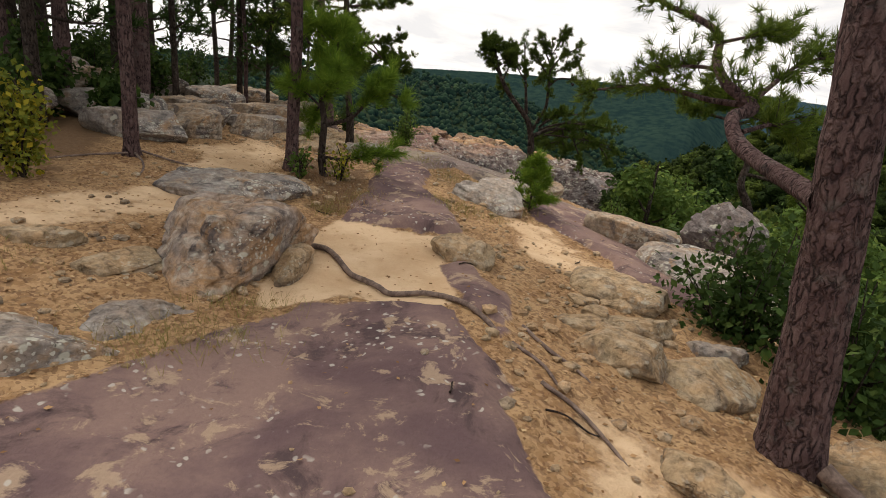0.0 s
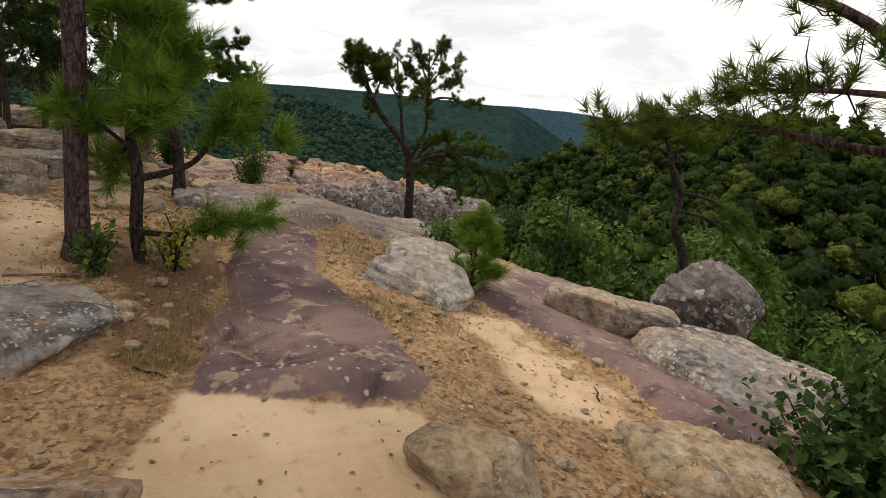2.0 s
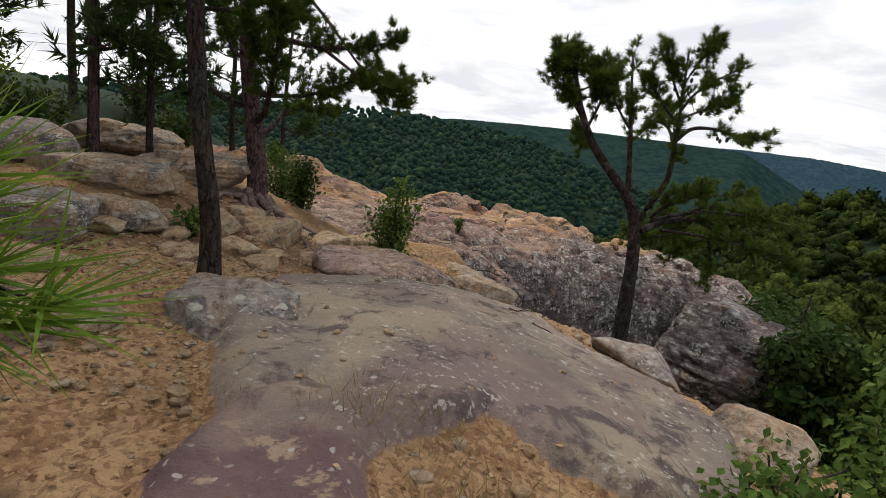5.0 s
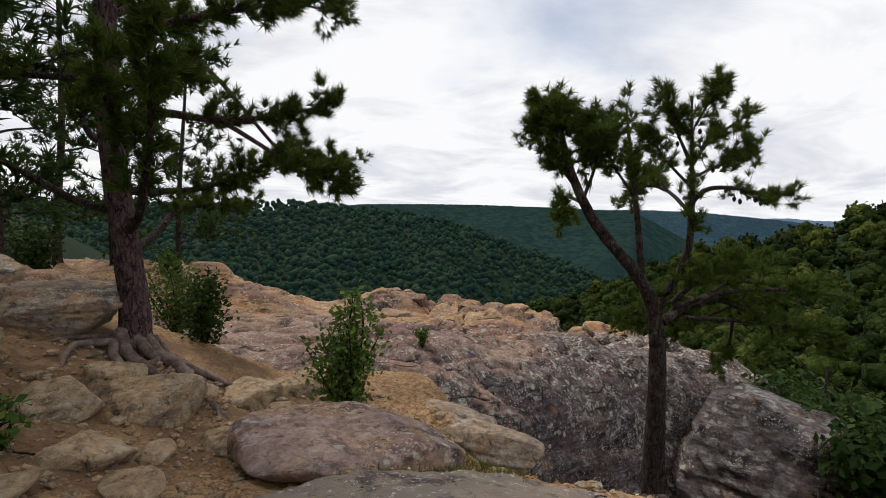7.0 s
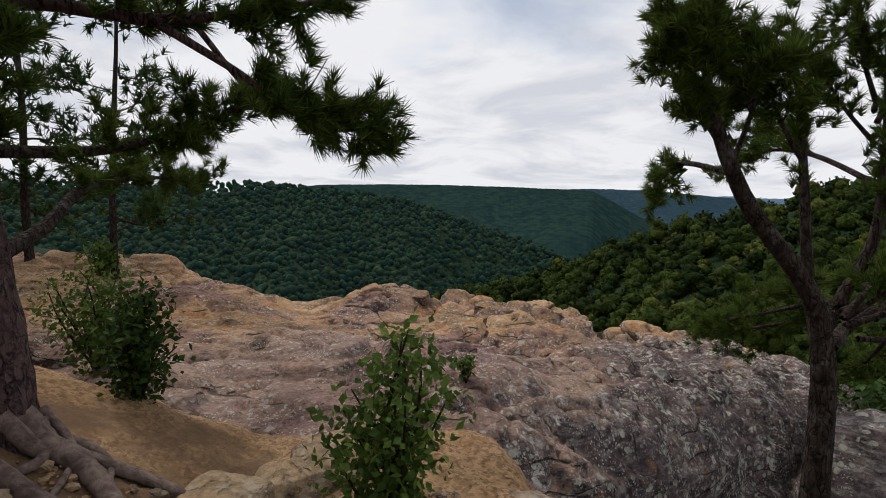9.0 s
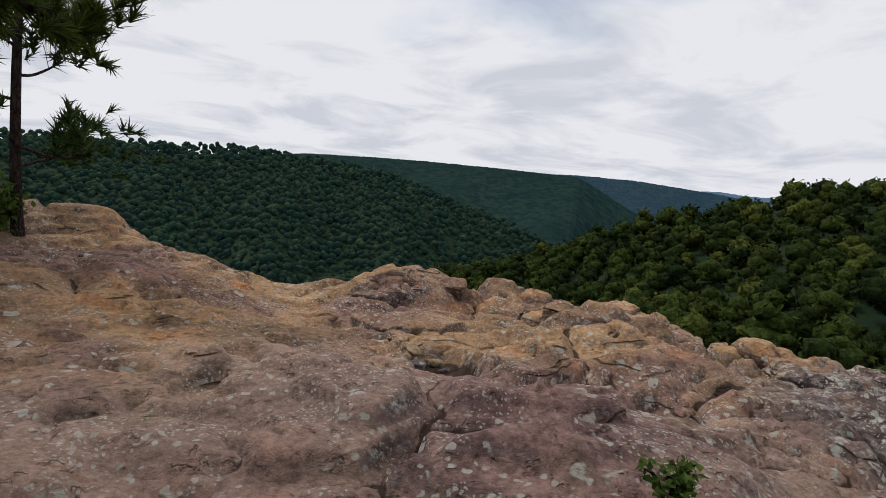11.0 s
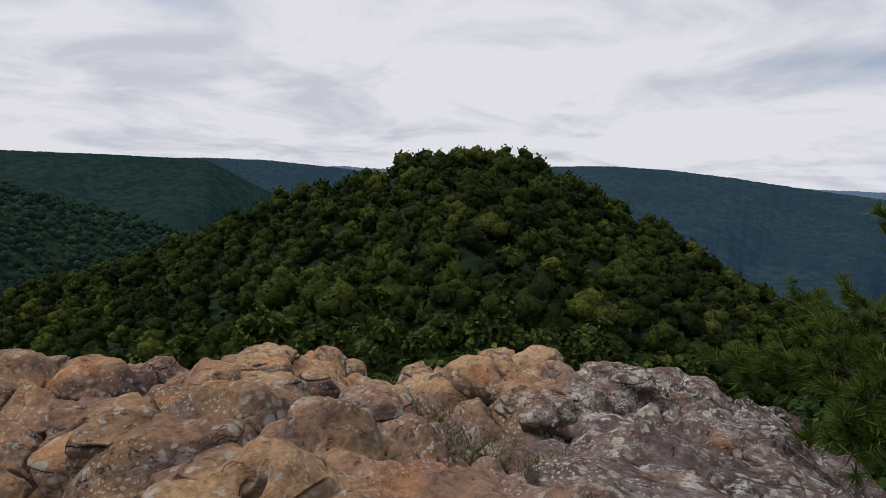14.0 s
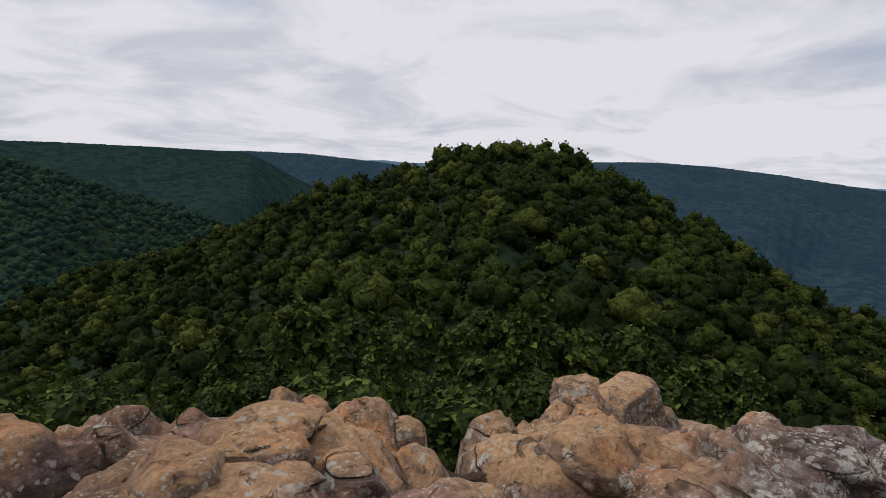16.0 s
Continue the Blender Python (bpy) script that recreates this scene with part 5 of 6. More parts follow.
pine("twin-stemmed pine leaning over the gully, with cones", [(2.80, 13.75, -1.32), (2.76, 13.72, -.6), (2.72, 13.7, .1), (2.62, 13.7, .55), (2.45, 13.7, .83), (2.02, 13.7, 1.28), (1.78, 13.7, 1.65), (1.62, 13.7, 2.05), (1.55, 13.7, 2.4)], [.115, .092, .082, .07, .062, .054, .045, .03, .012], 106, .82, 6, .6, .095, 52, .0038, NEEDLE_MID, BARK_DARK,
     extra=(([(2.66, 13.7, .42), (2.80, 13.7, .70), (2.94, 13.65, 1.05), (2.93, 13.6, 1.4), (2.92, 13.6, 1.7), (2.9, 13.62, 2.1), (2.88, 13.65, 2.6)], .05, .012),
            ([(2.5, 13.7, .85), (2.46, 13.7, 1.1), (2.38, 13.7, 1.6), (2.3, 13.72, 2.1), (2.25, 13.75, 2.5)], .045, .010),
            ([(2.97, 13.7, 1.55), (3.15, 13.7, 1.72), (3.5, 13.7, 1.74), (3.8, 13.7, 1.68), (4.05, 13.7, 1.72)], .028, .008),
            ([(2.94, 13.7, 1.9), (3.1, 13.72, 2.15), (3.35, 13.75, 2.35), (3.6, 13.8, 2.5)], .022, .007), ([(2.92, 13.7, 1.8), (3.2, 13.66, 1.95), (3.5, 13.6, 2.12)], .018, .007), ([(2.9, 13.7, 2.2), (3.05, 13.7, 2.5), (3.2, 13.7, 2.72)], .018, .007),
            ([(2.93, 13.7, 2.0), (2.75, 13.68, 2.3), (2.62, 13.65, 2.6)], .02, .007), ([(2.95, 13.7, 1.5), (3.05, 14.3, 1.72), (3.05, 14.8, 1.78), (3.02, 15.25, 1.62)], .024, .007), ([(3.05, 14.3, 1.72), (3.2, 14.8, 1.95), (3.25, 15.2, 1.95)], .018, .007),
            ([(1.78, 13.7, 1.65), (1.6, 13.7, 1.85), (1.45, 13.7, 2.0)], .022, .007),
            ([(1.85, 13.7, 1.6), (1.95, 13.68, 2.0), (1.85, 13.66, 2.4)], .02, .007),
            ([(2.38, 13.7, 1.6), (2.1, 13.68, 1.95), (2.0, 13.68, 2.3)], .018, .007),
            ([(2.76, 13.72, .35), (3.1, 13.85, .5), (3.5, 14.0, .55), (4.0, 14.2, .58), (4.6, 14.4, .62)], .055, .012),
            ([(3.3, 13.95, .52), (3.55, 14.4, .45), (3.7, 14.8, .35), (3.9, 15.1, .3)], .03, .008),
            ([(2.85, 13.72, .55), (3.1, 13.75, .75), (3.5, 13.8, .9), (4.0, 13.9, .95)], .03, .008), ([(2.85, 13.7, .5), (3.3, 13.5, .7), (3.9, 13.4, .75), (4.5, 13.4, .7)], .028, .008), ([(3.2, 13.78, .52), (3.6, 13.9, .75), (4.2, 14.0, .72), (4.9, 14.1, .6)], .024, .008), ([(3.0, 13.72, .4), (3.5, 13.6, .4), (4.1, 13.6, .35), (4.7, 13.7, .25)], .024, .008), ([(2.85, 13.7, .55), (3.0, 13.5, .8), (3.3, 13.4, .95)], .02, .007),
            ([(3.3, 13.95, .52), (3.5, 14.6, .52), (3.6, 15.2, .46), (3.7, 15.7, .36)], .032, .008), ([(3.9, 14.25, .58), (4.2, 14.8, .62), (4.4, 15.3, .58), (4.45, 15.8, .5)], .028, .008), ([(3.55, 14.7, .45), (3.35, 15.2, .22), (3.2, 15.6, .05)], .02, .007),
            ([(1.9, 13.7, 1.5), (1.86, 14.2, 1.6), (1.95, 14.6, 1.52), (2.1, 14.9, 1.35)], .022, .007), ([(4.2, 14.3, .6), (4.7, 14.9, .75), (5.0, 15.4, .8)], .024, .008), ([(2.95, 13.7, 1.75), (2.7, 13.75, 2.0), (2.5, 13.8, 2.3)], .018, .007), ([(3.6, 14.05, .55), (4.0, 13.95, .4), (4.5, 13.9, .25), (5.0, 13.9, .1)], .028, .008),
            ([(3.5, 14.0, .52), (3.75, 14.7, .35), (3.85, 15.4, .08), (3.8, 16.0, -.12)], .034, .008), ([(3.8, 15.1, .2), (4.05, 15.6, .02), (4.2, 16.1, -.12), (4.3, 16.5, -.22)], .022, .007), ([(3.8, 15.2, .15), (3.6, 15.6, -.02), (3.5, 15.95, -.15)], .018, .007),
            ([(4.0, 14.2, .55), (4.4, 14.9, .35), (4.6, 15.6, .12), (4.75, 16.2, -.05)], .030, .008), ([(4.5, 15.2, .25), (4.3, 15.7, -.08), (4.15, 16.0, -.32)], .018, .007), ([(4.6, 15.6, .12), (4.95, 16.0, .05), (5.3, 16.4, -.02)], .018, .007),
            ([(4.2, 14.3, .5), (4.8, 14.7, .1), (5.2, 15.2, -.2), (5.4, 15.7, -.4)], .026, .008), ([(3.9, 14.2, .3), (4.3, 14.8, -.2), (4.5, 15.3, -.5)], .022, .008)), twigs=20, twig_reach=.22, name="twin_pine")
bent_pine = pine("small wind-bent pine growing from the cliff", [(5.7, 8.75, -1.6), (5.55, 8.85, -.4), (5.30, 8.9, .1), (5.32, 8.9, .52), (5.10, 8.9, .85), (4.98, 8.9, 1.12), (4.86, 8.9, 1.30), (4.76, 8.9, 1.42)], [.085, .07, .058, .05, .044, .036, .026, .012], 107, .86, 4, .42, .12, 36, .005, NEEDLE, BARK_DARK,
     extra=(([(4.98, 8.9, 1.12), (4.65, 8.9, 1.17), (4.3, 8.85, 1.22), (4.0, 8.8, 1.26)], .03, .008), ([(5.0, 8.9, 1.08), (5.3, 8.9, 1.2), (5.55, 8.9, 1.25), (5.8, 8.95, 1.36)], .03, .008), ([(4.86, 8.9, 1.32), (4.55, 8.85, 1.46), (4.3, 8.8, 1.5)], .02, .007),
            ([(4.85, 8.9, 1.3), (5.1, 8.95, 1.45), (5.3, 9.0, 1.5)], .02, .007), ([(5.3, 8.9, .55), (5.7, 8.8, .52), (6.2, 8.7, .3), (6.5, 8.6, .0)], .035, .01), ([(5.3, 8.9, .3), (5.8, 8.7, .2), (6.3, 8.5, -.2), (6.6, 8.3, -.5)], .03, .01)), twigs=20, twig_reach=.24, flare=False)
bent_pine.location.z += .16

bv, bf = BALLS[1]
r = np.random.default_rng(77)
tree = bpy.data.objects["twin_pine"]
for k in range(34):
    a = ((1.3, 2.0, 1.75, 2.4), (2.6, 3.4, 1.9, 2.6), (3.4, 4.0, 1.6, 1.75))[k % 3]
    p = np.array([r.uniform(a[0], a[1]), 13.7 + r.normal() * .2, r.uniform(a[2], a[3])])
    ob = mesh_object("cone", bv * np.array([.022, .022, .034]), [bf], BARK_DARK, tree, smooth=True)
    ob.location = p - np.array(tree.matrix_world.translation)

# ---- the pine wood west of the trail
for k, (x, y, h, rad, lean) in enumerate(((-3.42, 6.4, 7.5, .085, .05), (-5.5, 8.9, 9, .12, -.1), (-4.65, 9.5, 9.5, .15, -.2), (-6.1, 8.6, 8, .09, .1), (-3.95, 13.0, 6.0, .05, -.2), (-3.6, 13.6, 5.5, .045, .1), (-4.2, 13.4, 8, .07, .0), (-7.2, 10.5, 9, .12, .1), (-6.6, 13.0, 9, .13, .0),
                                         (-8.6, 12.4, 9, .12, .2), (-3.85, 20.3, 4.8, .06, .1), (-5.3, 20.9, 5.5, .07, -.1), (-6.6, 19.4, 7, .09, 0), (-9.8, 9.0, 9, .13, 0), (-8.0, 6.8, 8, .11, 0), (-9.6, 15.4, 9, .13, .1),
                                         (-7.0, 22.2, 7, .1, 0), (-9.0, 20.4, 8, .1, .1), (-11.5, 12.2, 9, .12, 0), (-11.0, 18.0, 9, .13, 0), (-5.0, 7.4, 8, .09, .1), (-6.9, 7.2, 8.5, .1, 0), (-5.9, 11.4, 8, .1, .1), (-7.8, 8.8, 8, .12, 0), (-4.9, 11.6, 7, .07, -.1), (-8.4, 14.0, 9, .12, 0), (-10.2, 11.0, 9, .13, 0))):
    z = float(surface(x, y)) - .05
    r = np.random.default_rng(200 + k)
    stem = [(x, y, z), (x + lean * .1 + r.normal() * .03, y, z + h * .2), (x + lean * .3 + r.normal() * .05, y, z + h * .45), (x + lean * .6, y + r.normal() * .1, z + h * .75), (x + lean, y, z + h)]
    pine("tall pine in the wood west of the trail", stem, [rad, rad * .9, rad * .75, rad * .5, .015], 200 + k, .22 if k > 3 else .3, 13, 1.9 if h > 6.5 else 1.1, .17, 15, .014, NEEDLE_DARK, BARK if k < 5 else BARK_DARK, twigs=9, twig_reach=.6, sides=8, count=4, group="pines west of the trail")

# ---- shrubs
shrub("leafy green oak sapling at the edge of the outcrop", (-.38, 13.05, None), (.95, .8, 1.05), 301, stems=16, per=130, leaf=.055)
shrub("dark green bush beside the big pine", (-1.84, 14.35, None), (.62, .6, .8), 302, LEAF_DARK, stems=13, per=150, leaf=.05)
shrub("yellowing shrub at the trail's western side", (-3.6, 4.8, None), (.95, .8, .95), 303, LEAF_YELLOW, 15, .06, 100)
shrub("green bush in the litter west of the trail", (-3.9, 3.7, None), (.9, .9, .7), 304, LEAF, 10, .06, 60)
shrub("thin yellow-green sprigs under the young pine", (-1.15, 6.95, None), (.7, .6, .55), 305, LEAF_YELLOW, 10, .05, 26)
shrub("leafy green sprout beside the young pine", (-1.6, 6.7, None), (.5, .4, .42), 306, LEAF, 7, .06, 28)
shrub("bright green bush on the ledge", (1.55, 8.25, None), (.75, .7, .62), 307, LEAF, 12, .05, 70)
shrub("dark oak scrub below the ledge", (2.75, 4.2, -.75), (1.7, 1.5, 1.45), 308, LEAF_DARK, 24, .075, 120)
shrub("dark scrub between pine and boulder", (2.9, 3.2, -.8), (1.5, 1.4, 1.35), 309, LEAF_DARK, 20, .075, 110)
shrub("green bush below the slab", (3.75, 10.2, -1.5), (.9, .9, 1.5), 311, LEAF, 10, .055, 60)
shrub("low bush beside a small pine on the outcrop", (-4.0, 20.2, None), (1.0, .8, .6), 312, LEAF, 12, .07, 60)
shrub("green sprig in a crack of the outcrop", (.45, 14.82, None), (.3, .26, .24), 313, LEAF, 8, .035, 34)
shrub("dark bush beside the ledge west of the outcrop", (-2.5, 15.6, None), (.9, .9, .95), 314, LEAF, 13, .05, 140)
shrub("small green sprout among the stones", (-2.1, 11.45, None), (.4, .35, .4), 315, LEAF, 7, .06, 26)
pine("knee-high young pine between the slabs", [(1.34, 7.02, -.12), (1.35, 7.02, .24), (1.36, 7.02, .60)], [.018, .012, .006], 320, .1, 12, .36, .11, 30, .0035, NEEDLE_FRESH, BARK_DARK, twigs=6, twig_reach=.12, flare=False, name="pine_sapling", rise=.5)

# ---------------------------------------------------------------- the woods below
def crown_mesh(seed, lobes, height, spread_w, quads, leaf, pointed=False, core=True):
    """Leafy clumps: leaves laid on each clump's outside, over a dark ragged heart."""
    r = np.random.default_rng(seed)
    cs, ns, vs, fs, o = [], [], [], [], 0
    bv, bf = BALLS[1]
    for k in range(lobes):
        if pointed:
            f = (k + .5) / lobes
            az = k * 2.4
            c = np.array([math.sin(az) * spread_w * .55 * (1 - f), math.cos(az) * spread_w * .55 * (1 - f), height * (.25 + .75 * f)])
            rad = spread_w * .42 * (1.05 - .75 * f)
        else:
            az, e = k * 2.4 + r.uniform(-.4, .4), r.uniform(0, 1)
            c = np.array([math.sin(az) * spread_w * .66 * (1 - e * .6), math.cos(az) * spread_w * .66 * (1 - e * .6), height * (.40 + .50 * e)])
            rad = spread_w * r.uniform(.26, .46)
        n = quads // lobes
        d = unit(r.normal(size=(n, 3)) + np.array([0, 0, .35]))
        cs.append(c + d * rad * (.70 + .40 * r.random((n, 1)) ** 1.5) * np.array([1, 1, .72]))
        ns.append(d)
        if core:
            vs.append(bv * (rad * .74 * (1 + .5 * noise3(bv + k * 3.1, 1.6, 3, seed + k)))[:, None] * np.array([1, 1, .72]) + c)
            fs.append(bf + o)
            o += len(bv)
    cs, ns = np.concatenate(cs), np.concatenate(ns)
    n = len(cs)
    up = unit(ns + .55 * r.normal(size=(n, 3)) + np.array([0, 0, .35]))
    d = unit(np.cross(up, r.normal(size=(n, 3))))
    s_ = np.cross(up, d)
    L = leaf * (.55 + .8 * r.random((n, 1)))
    v = np.stack([cs, cs + d * L * .5 + s_ * L * .34, cs + d * L - up * L * .15, cs + d * L * .5 - s_ * L * .34], 1).reshape(-1, 3)
    f = np.arange(4 * n).reshape(-1, 4)
    if not core:
        return v, [f]
    return np.concatenate(vs + [v]), [np.concatenate(fs), f + o]


def forest_tree(seed, label, pointed, quads, leaf, height, width):
    t = thing("forest_tree", (0, 0, 0), label, "tree", "trees in the valley below")
    v, q, _ = tube([(0, 0, -2), (.1, 0, height * .4), (0, .1, height * .9)], [.22, .15, .04], 6)
    mesh_object("trunk", v, [q], BARK_DARK, t, smooth=True)
    v, f = crown_mesh(seed, 16 if pointed else 13, height, width, quads, leaf, pointed)
    mesh_object("crown", v, f, CANOPY, t)
    return t


near_kinds = [forest_tree(401, "broad-leaved green tree in the wood below the bluff", False, 2600, .46, 10, 3.9), forest_tree(402, "broad-leaved green tree in the wood below the bluff", False, 2400, .42, 9, 3.2),
              forest_tree(403, "dark pine in the wood below the bluff", True, 2400, .42, 12, 2.9), forest_tree(404, "broad-leaved green tree in the wood below the bluff", False, 2800, .50, 11, 4.4)]
close_kinds = [forest_tree(405, "leafy green oak close below the outcrop", False, 4600, .26, 8, 2.9), forest_tree(406, "leafy green oak close below the outcrop", False, 4600, .25, 9, 2.6), forest_tree(407, "dark pine close below the outcrop", True, 4200, .27, 11, 2.5)]
mid_kinds = [forest_tree(411, "broad-leaved tree on the wooded spur", False, 620, 1.05, 10, 3.6), forest_tree(412, "broad-leaved tree on the wooded spur", False, 620, 1.0, 11, 3.2), forest_tree(413, "pine on the wooded spur", True, 560, 1.0, 13, 2.8)]


def sown(rmin, rmax, step, az0, az1, seed):
    r = np.random.default_rng(seed)
    g = np.arange(-rmax, rmax, step)
    x, y = np.meshgrid(g, g)
    x, y = (x + r.uniform(-.45, .45, x.shape) * step).ravel(), (y + r.uniform(-.45, .45, y.shape) * step).ravel()
    d, a = np.hypot(x, y), np.degrees(np.arctan2(x, y))
    k = (d > rmin) & (d < rmax) & (a > az0) & (a < az1)
    return x[k] + 3, y[k] + 18


used = set()
fx, fy = sown(9, 46, 4.6, -42, 125, 5)
fz = land(fx, fy)
rr = np.random.default_rng(6)
for x, y, z in zip(fx, fy, fz):
    if z > -6:
        continue
    i = int(rr.integers(0, 4))
    s = rr.uniform(.75, 1.15)
    limit = (.5 if y > 18 else .2) - .16 * math.hypot(x - 2, y - 17)
    s = min(s, max(.45, (limit - z) / (9.5 if i != 2 else 12)))
    m = pose(x, y, z - .3, 0, 0, rr.uniform(0, 360)) @ Matrix.Scale(s, 4)
    kinds = near_kinds
    if math.hypot(x - 3, y - 18) < 24 and y > 12:
        kinds, i = close_kinds, min(i, 2)
    if kinds[i] not in used:
        used.add(kinds[i])
        kinds[i].matrix_basis = m
    else:
        c = copy_thing(kinds[i], m)
        c.matrix_basis = m
fx, fy = sown(46, 82, 6.0, -25, 105, 8)
fz = land(fx, fy)
used = set()
for x, y, z in zip(fx, fy, fz):
    i = int(rr.integers(0, 3))
    m = pose(x, y, z - .3, 0, 0, rr.uniform(0, 360)) @ Matrix.Scale(rr.uniform(.7, 1.1), 4)
    if i not in used:
        used.add(i)
        mid_kinds[i].matrix_basis = m
    else:
        c = copy_thing(mid_kinds[i], m)
        c.matrix_basis = m


def small_tree(label, place, height, width, seed, material, leaf=.11, quads=5200, pointed=False):
    t = thing("small_tree", place, label, "tree")
    r = np.random.default_rng(seed)
    v, q, c = tube([(0, 0, 0), (r.normal() * .15, r.normal() * .15, height * .35), (r.normal() * .25, r.normal() * .25, height * .65), (0, 0, height * .95)], [.09, .07, .05, .015], 7, seed, .1)
    mesh_object("trunk", v, [q], BARK_DARK, t, smooth=True)
    for n in range(9):
        f = .3 + .6 * n / 9
        pts = limb_points(c[int(f * (len(c) - 1))], n * 2.4, width * (1.1 - .6 * f), .45, r)
        v, q, _ = tube(pts, np.linspace(.03, .006, len(pts)), 5)
        mesh_object("limb", v, [q], BARK_DARK, t, smooth=True)
    v, f = crown_mesh(seed, 22, height, width, quads, leaf, pointed, False)
    mesh_object("crown", v, f, material, t)
    return t


small_tree("yellow-green oak rising beside the cliff", (4.6, 10.6, -3.6), 4.1, 1.15, 501, LEAF)
small_tree("green oak below the ledge", (5.9, 11.9, -4.2), 4.2, 1.5, 502, LEAF)
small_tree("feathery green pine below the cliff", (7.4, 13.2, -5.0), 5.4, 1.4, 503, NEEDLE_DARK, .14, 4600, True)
small_tree("green oak below the cliff", (7.0, 9.6, -4.6), 4.3, 1.7, 504, LEAF)
small_tree("dark green oak in the shade of the cliff", (4.4, 8.2, -3.2), 2.9, 1.2, 505, LEAF_DARK)
small_tree("green oak beyond the cliff pine", (9.0, 11.2, -5.2), 5.0, 1.9, 506, LEAF, .14)
small_tree("dark green oak below the pine", (4.6, 5.0, -3.4), 3.1, 1.4, 507, LEAF_DARK)
small_tree("green oak below the bluff", (6.4, 6.2, -4.0), 3.8, 1.6, 508, LEAF)
# added behind the twin pine, dark-leaved to stand in for the shaded mass
small_tree("dark green oak crowding the outcrop's eastern side", (6.5, 15.6, -5.4), 5.0, 1.7, 510, LEAF_DARK, .12)
small_tree("dark green oak crowding the outcrop's eastern side", (5.6, 14.2, -4.8), 4.2, 1.4, 511, LEAF_DARK, .12)
small_tree("slender oak at the outcrop's foot", (5.2, 13.2, -3.6), 3.0, 1.0, 509, LEAF_DARK)
for k, (x, y, w) in enumerate(((-7.0, 8.2, 1.6), (-8.2, 10.4, 2.0), (-6.6, 11.8, 1.4), (-9.4, 13.6, 2.2), (-7.4, 14.8, 1.8), (-6.4, 6.0, 1.4), (-8.8, 17.2, 2.2), (-6.8, 20.8, 1.5), (-10.6, 8.0, 2.4), (-5.0, 6.6, 1.1), (-4.3, 8.0, .9), (-5.2, 9.7, 1.0), (-6.1, 7.0, 1.3), (-4.9, 5.2, 1.2), (-5.6, 3.6, 1.3), (-8.2, 22.0, 2.0), (-5.4, 4.2, 1.1), (-5.4, 8.2, 1.3), (-6.4, 9.4, 1.8), (-7.6, 7.4, 2.0), (-5.8, 12.6, 1.4), (-7.2, 12.4, 2.0), (-9.0, 10.0, 2.4), (-6.6, 15.6, 1.8), (-5.2, 3.0, 1.2))):
    shrub("dark undergrowth beneath the pines", (x, y, None), (w, w, w * .8), 540 + k, LEAF_DARK, 12, .11, 90, "undergrowth", "undergrowth beneath the pines")


def crown_blob(seed, level, lobes, height, width, cards, leaf, pointed=False, flat=.8):
    """A crown for the far woods: rounded leafy masses with a ragged outside."""
    r = np.random.default_rng(seed)
    bv, bf = BALLS[level]
    vs, fs, o = [], [], 0
    for k in range(lobes):
        az, e = k * 2.4 + r.uniform(-.4, .4), (k + .5) / lobes
        if pointed:
            c, rad = np.array([math.sin(az) * .7, math.cos(az) * .7, height * (.45 + .42 * e)]), width * (.95 - .45 * e)
        else:
            c, rad = np.array([math.sin(az) * width * .55 * (1 - e * .8), math.cos(az) * width * .55 * (1 - e * .8), height * (.55 + .30 * e)]), width * r.uniform(.50, .66)
        w = bv * rad * np.array([1, 1, flat]) * (1 + .60 * noise3(bv + seed + k * 3, 1.4, 3, seed + k))[:, None] + c
        vs.append(w)
        fs.append(bf + o)
        o += len(w)
    v = np.concatenate(vs)
    tri = [np.concatenate(fs)]
    if cards:
        pick = v[r.integers(0, len(v), cards)]
        lv, lf = leaves(pick, unit(pick - np.array([0, 0, height * .5])), leaf, r, .1)
        tri.append(lf + o)
        v = np.concatenate([v, lv])
    return v, tri


def woods(name, label, xs, ys, zs, kinds, material, seed, lo=.75, hi=1.2):
    r = np.random.default_rng(seed)
    vs, fs, o, tint = [], [[], []], 0, []
    for x, y, z in zip(xs, ys, zs):
        v, tri = kinds[int(r.integers(0, len(kinds)))]
        a, s = r.uniform(0, 6.28), r.uniform(lo, hi)
        ca, sa = math.cos(a) * s, math.sin(a) * s
        vs.append(np.stack([v[:, 0] * ca - v[:, 1] * sa + x, v[:, 0] * sa + v[:, 1] * ca + y, v[:, 2] * s + z], -1))
        for i, f in enumerate(tri):
            fs[i].append(f + o)
        tint.append(np.full(len(v), r.random()))
        o += len(v)
    ob = mesh_object(name, np.concatenate(vs), [np.concatenate(f) for f in fs if f], material, smooth=True)
    at = ob.data.attributes.new("tint", 'FLOAT', 'POINT')
    at.data.foreach_set("value", np.concatenate(tint).astype(np.float32))
    return tagged(ob, label, "woods", kind="stuff")


kinds_far = [crown_blob(421, 1, 3, 9, 3.5, 75, 1.1), crown_blob(422, 1, 3, 10, 3.1, 75, 1.1), crown_blob(423, 1, 4, 11.0, 2.9, 75, 1.0, True), crown_blob(424, 1, 3, 8, 3.4, 75, 1.0), crown_blob(425, 1, 4, 9.5, 3.8, 75, 1.1), crown_blob(426, 1, 3, 9, 3.2, 75, 1.1)]
fx, fy = sown(82, 330, 6.6, -28, 104, 9)
fz = land(fx, fy)
seen_side = (fx - 3) * .803 + (fy - 18) * .596 < 300
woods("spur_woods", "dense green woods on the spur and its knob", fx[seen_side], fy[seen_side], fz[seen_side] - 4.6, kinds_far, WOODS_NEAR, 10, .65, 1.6)
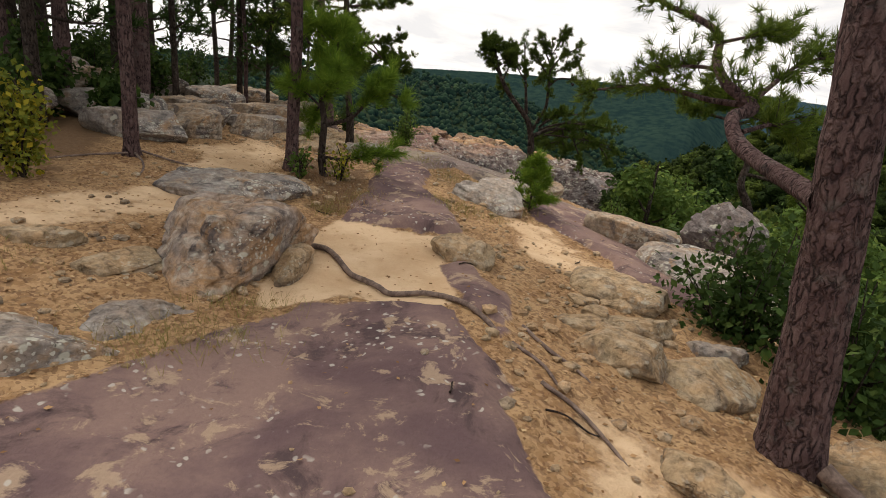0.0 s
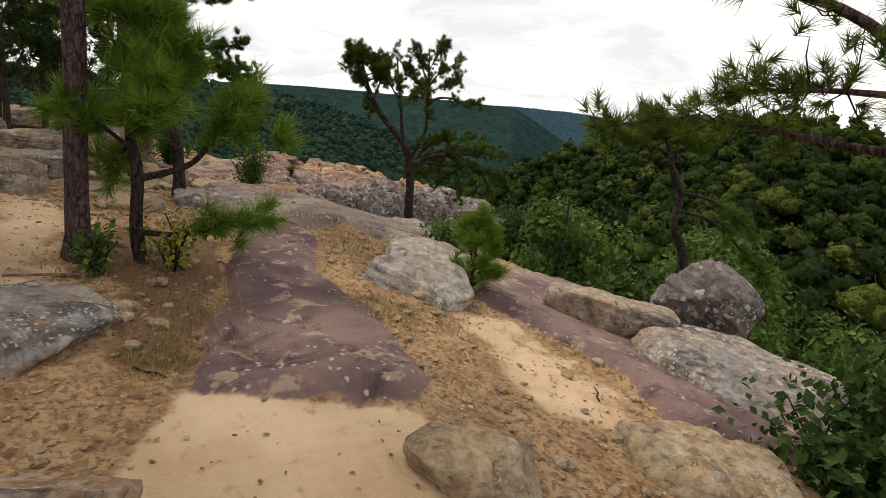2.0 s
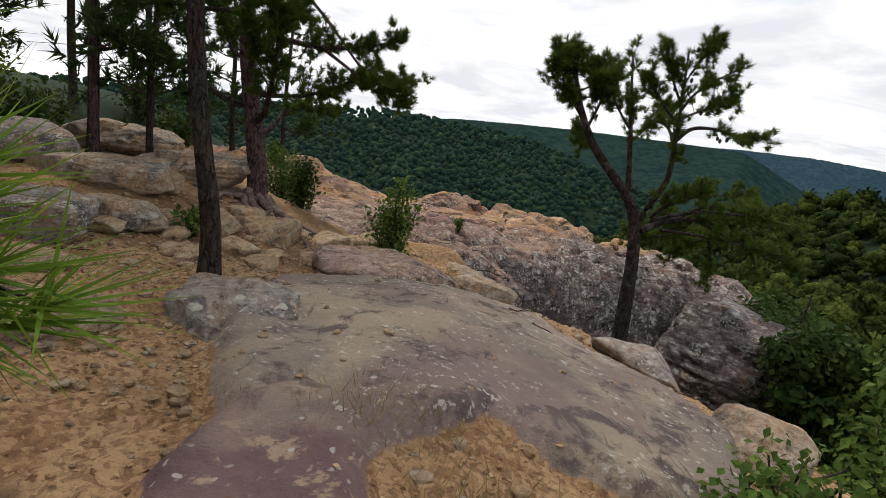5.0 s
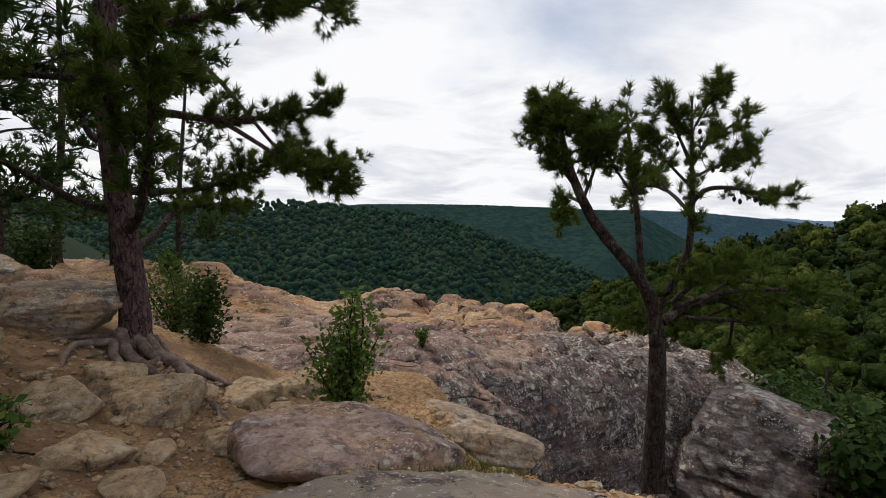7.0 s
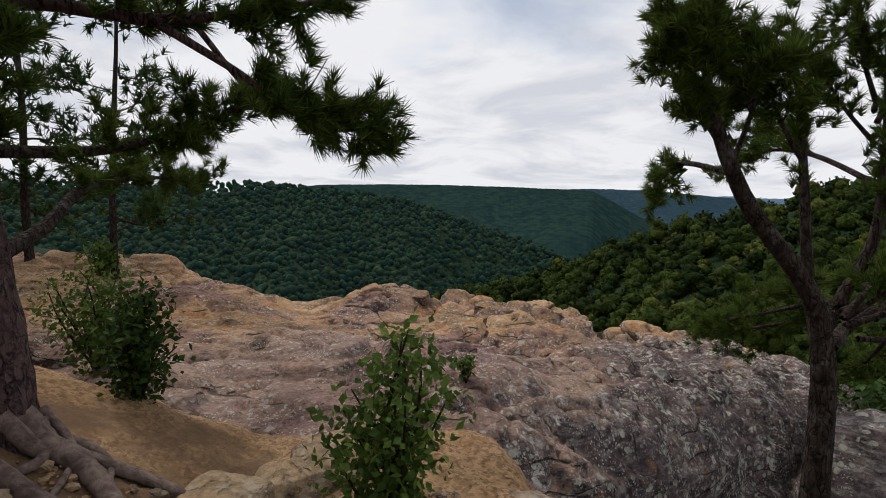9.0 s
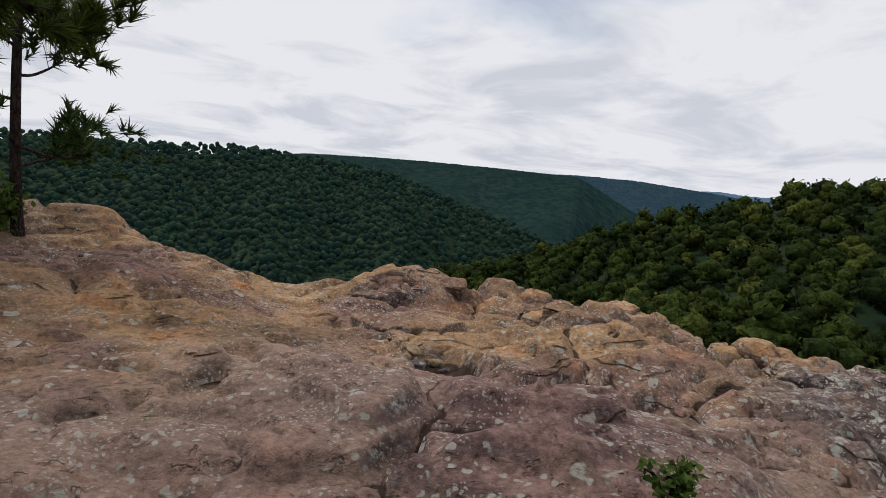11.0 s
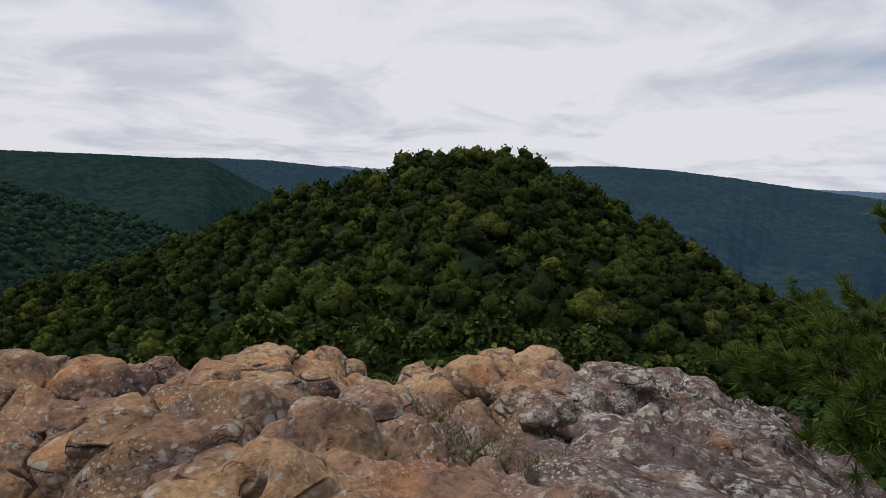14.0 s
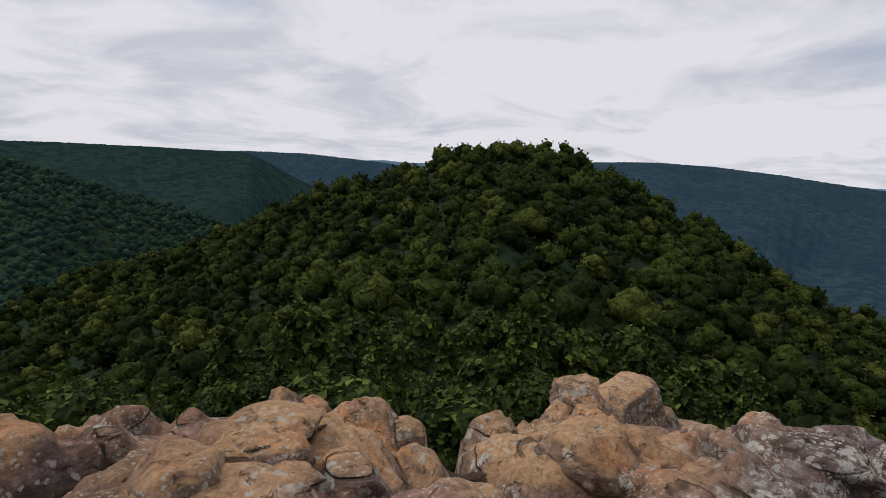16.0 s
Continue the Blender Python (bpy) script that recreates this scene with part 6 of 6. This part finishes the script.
kinds_hill = [crown_blob(430 + k, 1, 1 + k % 2, 8.5 + k * .7, 6.0 - .45 * k, 0, 1, flat=.95) for k in range(6)]
fx, fy = sown(330, 690, 5.7, -52, 54, 11)
ex, ey = sown(300, 560, 7.5, 54, 116, 13)
fx, fy = np.concatenate([fx, ex]), np.concatenate([fy, ey])
fz = land(fx, fy)
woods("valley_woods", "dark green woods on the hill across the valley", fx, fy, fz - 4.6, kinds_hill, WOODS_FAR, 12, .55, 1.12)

# ---------------------------------------------------------------- litter, pebbles and grass
def on_soil(n, x0, x1, y0, y1, seed, want):
    r = np.random.default_rng(seed)
    x, y = r.uniform(x0, x1, n), r.uniform(y0, y1, n)
    z, rock, sand, wood, lit = land(x, y, True)
    k = want(rock, sand, lit, r.random(n)) & (wood < .2)
    return x[k], y[k], z[k], r


x, y, z, r = on_soil(26000, -4, 3, .6, 13.5, 21, lambda rock, sand, lit, q: q > .25 + .72 * rock + .62 * sand)
v, f = leaves(np.stack([x, y, z + .006], -1), np.tile([0, 0, 1.], (len(x), 1)), .034, r, .0)
v[:, 2] = np.repeat(z, 4) + .004 + (v[:, 2] - np.repeat(z, 4)) * .35 * np.sign(v[:, 2] - np.repeat(z, 4))
tagged(mesh_object("leaf_litter", v, [f], LITTER), "dry brown leaves and needles scattered on the soil", "leaf litter", kind="stuff")

x, y, z, r = on_soil(3200, -3.4, 2.2, 1.0, 13.6, 22, lambda rock, sand, lit, q: q > .35 + .6 * rock + .62 * sand)
dense = on_soil(3000, -2.8, .0, 8.4, 13.4, 23, lambda rock, sand, lit, q: q > .1 + .85 * rock)
coarse = on_soil(2200, -3.2, 2.4, 1.2, 13.4, 24, lambda rock, sand, lit, q: q > .25 + .75 * rock + 1.1 * sand)
n_fine = len(x) + len(dense[0])
x, y, z = np.concatenate([x, dense[0], coarse[0]]), np.concatenate([y, dense[1], coarse[1]]), np.concatenate([z, dense[2], coarse[2]])
bv, bf = BALLS[1]
vs, fs = [], []
for k in range(len(x)):
    s = .008 + .028 * r.random() ** 4 if k < n_fine else .014 + .050 * r.random() ** 3
    w = bv * (1 + .35 * (r.random((len(bv), 1)) - .5)) * s * np.array([1.2, .9, .6])
    a = r.uniform(0, 6.28)
    vs.append(np.stack([w[:, 0] * math.cos(a) - w[:, 1] * math.sin(a) + x[k], w[:, 0] * math.sin(a) + w[:, 1] * math.cos(a) + y[k], w[:, 2] + z[k] + s * .2], -1))
    fs.append(bf + k * len(bv))
tagged(mesh_object("pebbles", np.concatenate(vs), [np.concatenate(fs)], ROCK_BUFF), "tan sandstone pebbles strewn over the trail", "pebbles", kind="stuff")


def grass(name, label, spots, material, seed, length=.13, blades=160):
    r = np.random.default_rng(seed)
    cs = []
    for x, y, rx, ry in spots:
        p = r.normal(size=(blades, 2)) * (rx * .5, ry * .5) + (x, y)
        cs.append(np.column_stack([p, surface(p[:, 0], p[:, 1])]))
    c = np.concatenate(cs)
    v, f = tufts(c, np.tile([0, 0, 1.], (len(c), 1)), length, 2, .0022, r, .55)
    return tagged(mesh_object(name, v, [f], material), label, "grass", kind="stuff")


grass("dry_grass", "sparse straw-coloured grass along the slabs", [(-1.35, 2.55, .45, .2), (-1.6, 2.35, .4, .2), (-1.25, 3.0, .3, .25), (.5, 6.1, .5, .3), (.25, 6.0, .3, .3), (.35, 7.6, .35, .5), (.5, 8.2, .5, .25), (1.0, 7.2, .3, .3), (.0, 8.5, .4, .2), (-.9, 5.8, .3, .4), (-1.1, 5.4, .2, .2), (-2.9, 3.0, .4, .3), (1.1, 6.7, .3, .25)], GRASS, 31)
grass("ground_cover", "low green and rusty ground cover between slabs", [(.1, 11.55, .5, .22), (.35, 11.75, .3, .2), (.62, 11.95, .3, .25), (.75, 12.2, .25, .25), (.3, 12.5, .35, .3), (3.32, 17.8, .12, .4), (3.2, 17.4, .15, .3), (3.5, 18.15, .12, .3), (3.38, 17.9, .10, .3), (5.2, 20.6, .4, .2)], MOSS, 32, .075, 420)
grass("needle_mat", "tangled brown pine needles under the young pine", [(-1.15, 6.4, .5, .6), (-1.0, 5.7, .35, .5), (-1.6, 6.9, .5, .4)], LITTER, 33, .07, 500)
for k, (x, y, a, L) in enumerate(((.95, 11.15, 40, .3), (1.05, 10.6, -50, .2), (1.5, 5.2, 60, .25), (.55, 2.05, -20, .3), (-2.6, 5.9, 35, .4), (-2.75, 5.8, -20, .3), (1.25, 16.98, 60, .22), (-.05, 2.1, 80, .14), (-2.4, 10.2, 30, .3), (-1.9, 11.5, -20, .35), (.2, 4.0, 10, .12), (-1.1, 5.3, -35, .2))):
    dx, dy = math.cos(radians(a)) * L / 2, math.sin(radians(a)) * L / 2
    pts = [(x + t * dx, y + t * dy + .02 * math.sin(5 * t + k), float(surface(x + t * dx, y + t * dy)) + .008) for t in (-1, -.3, .4, 1)]
    v, q, _ = tube(pts, [.006, .0055, .005, .003], 5, k, .3)
    ob = mesh_object("stick", v - np.array(pts[0]), [q], BARK_DARK, smooth=True)
    ob.location = pts[0]
    tagged(ob, "thin dry stick lying on the rock", "stick", "dry sticks")
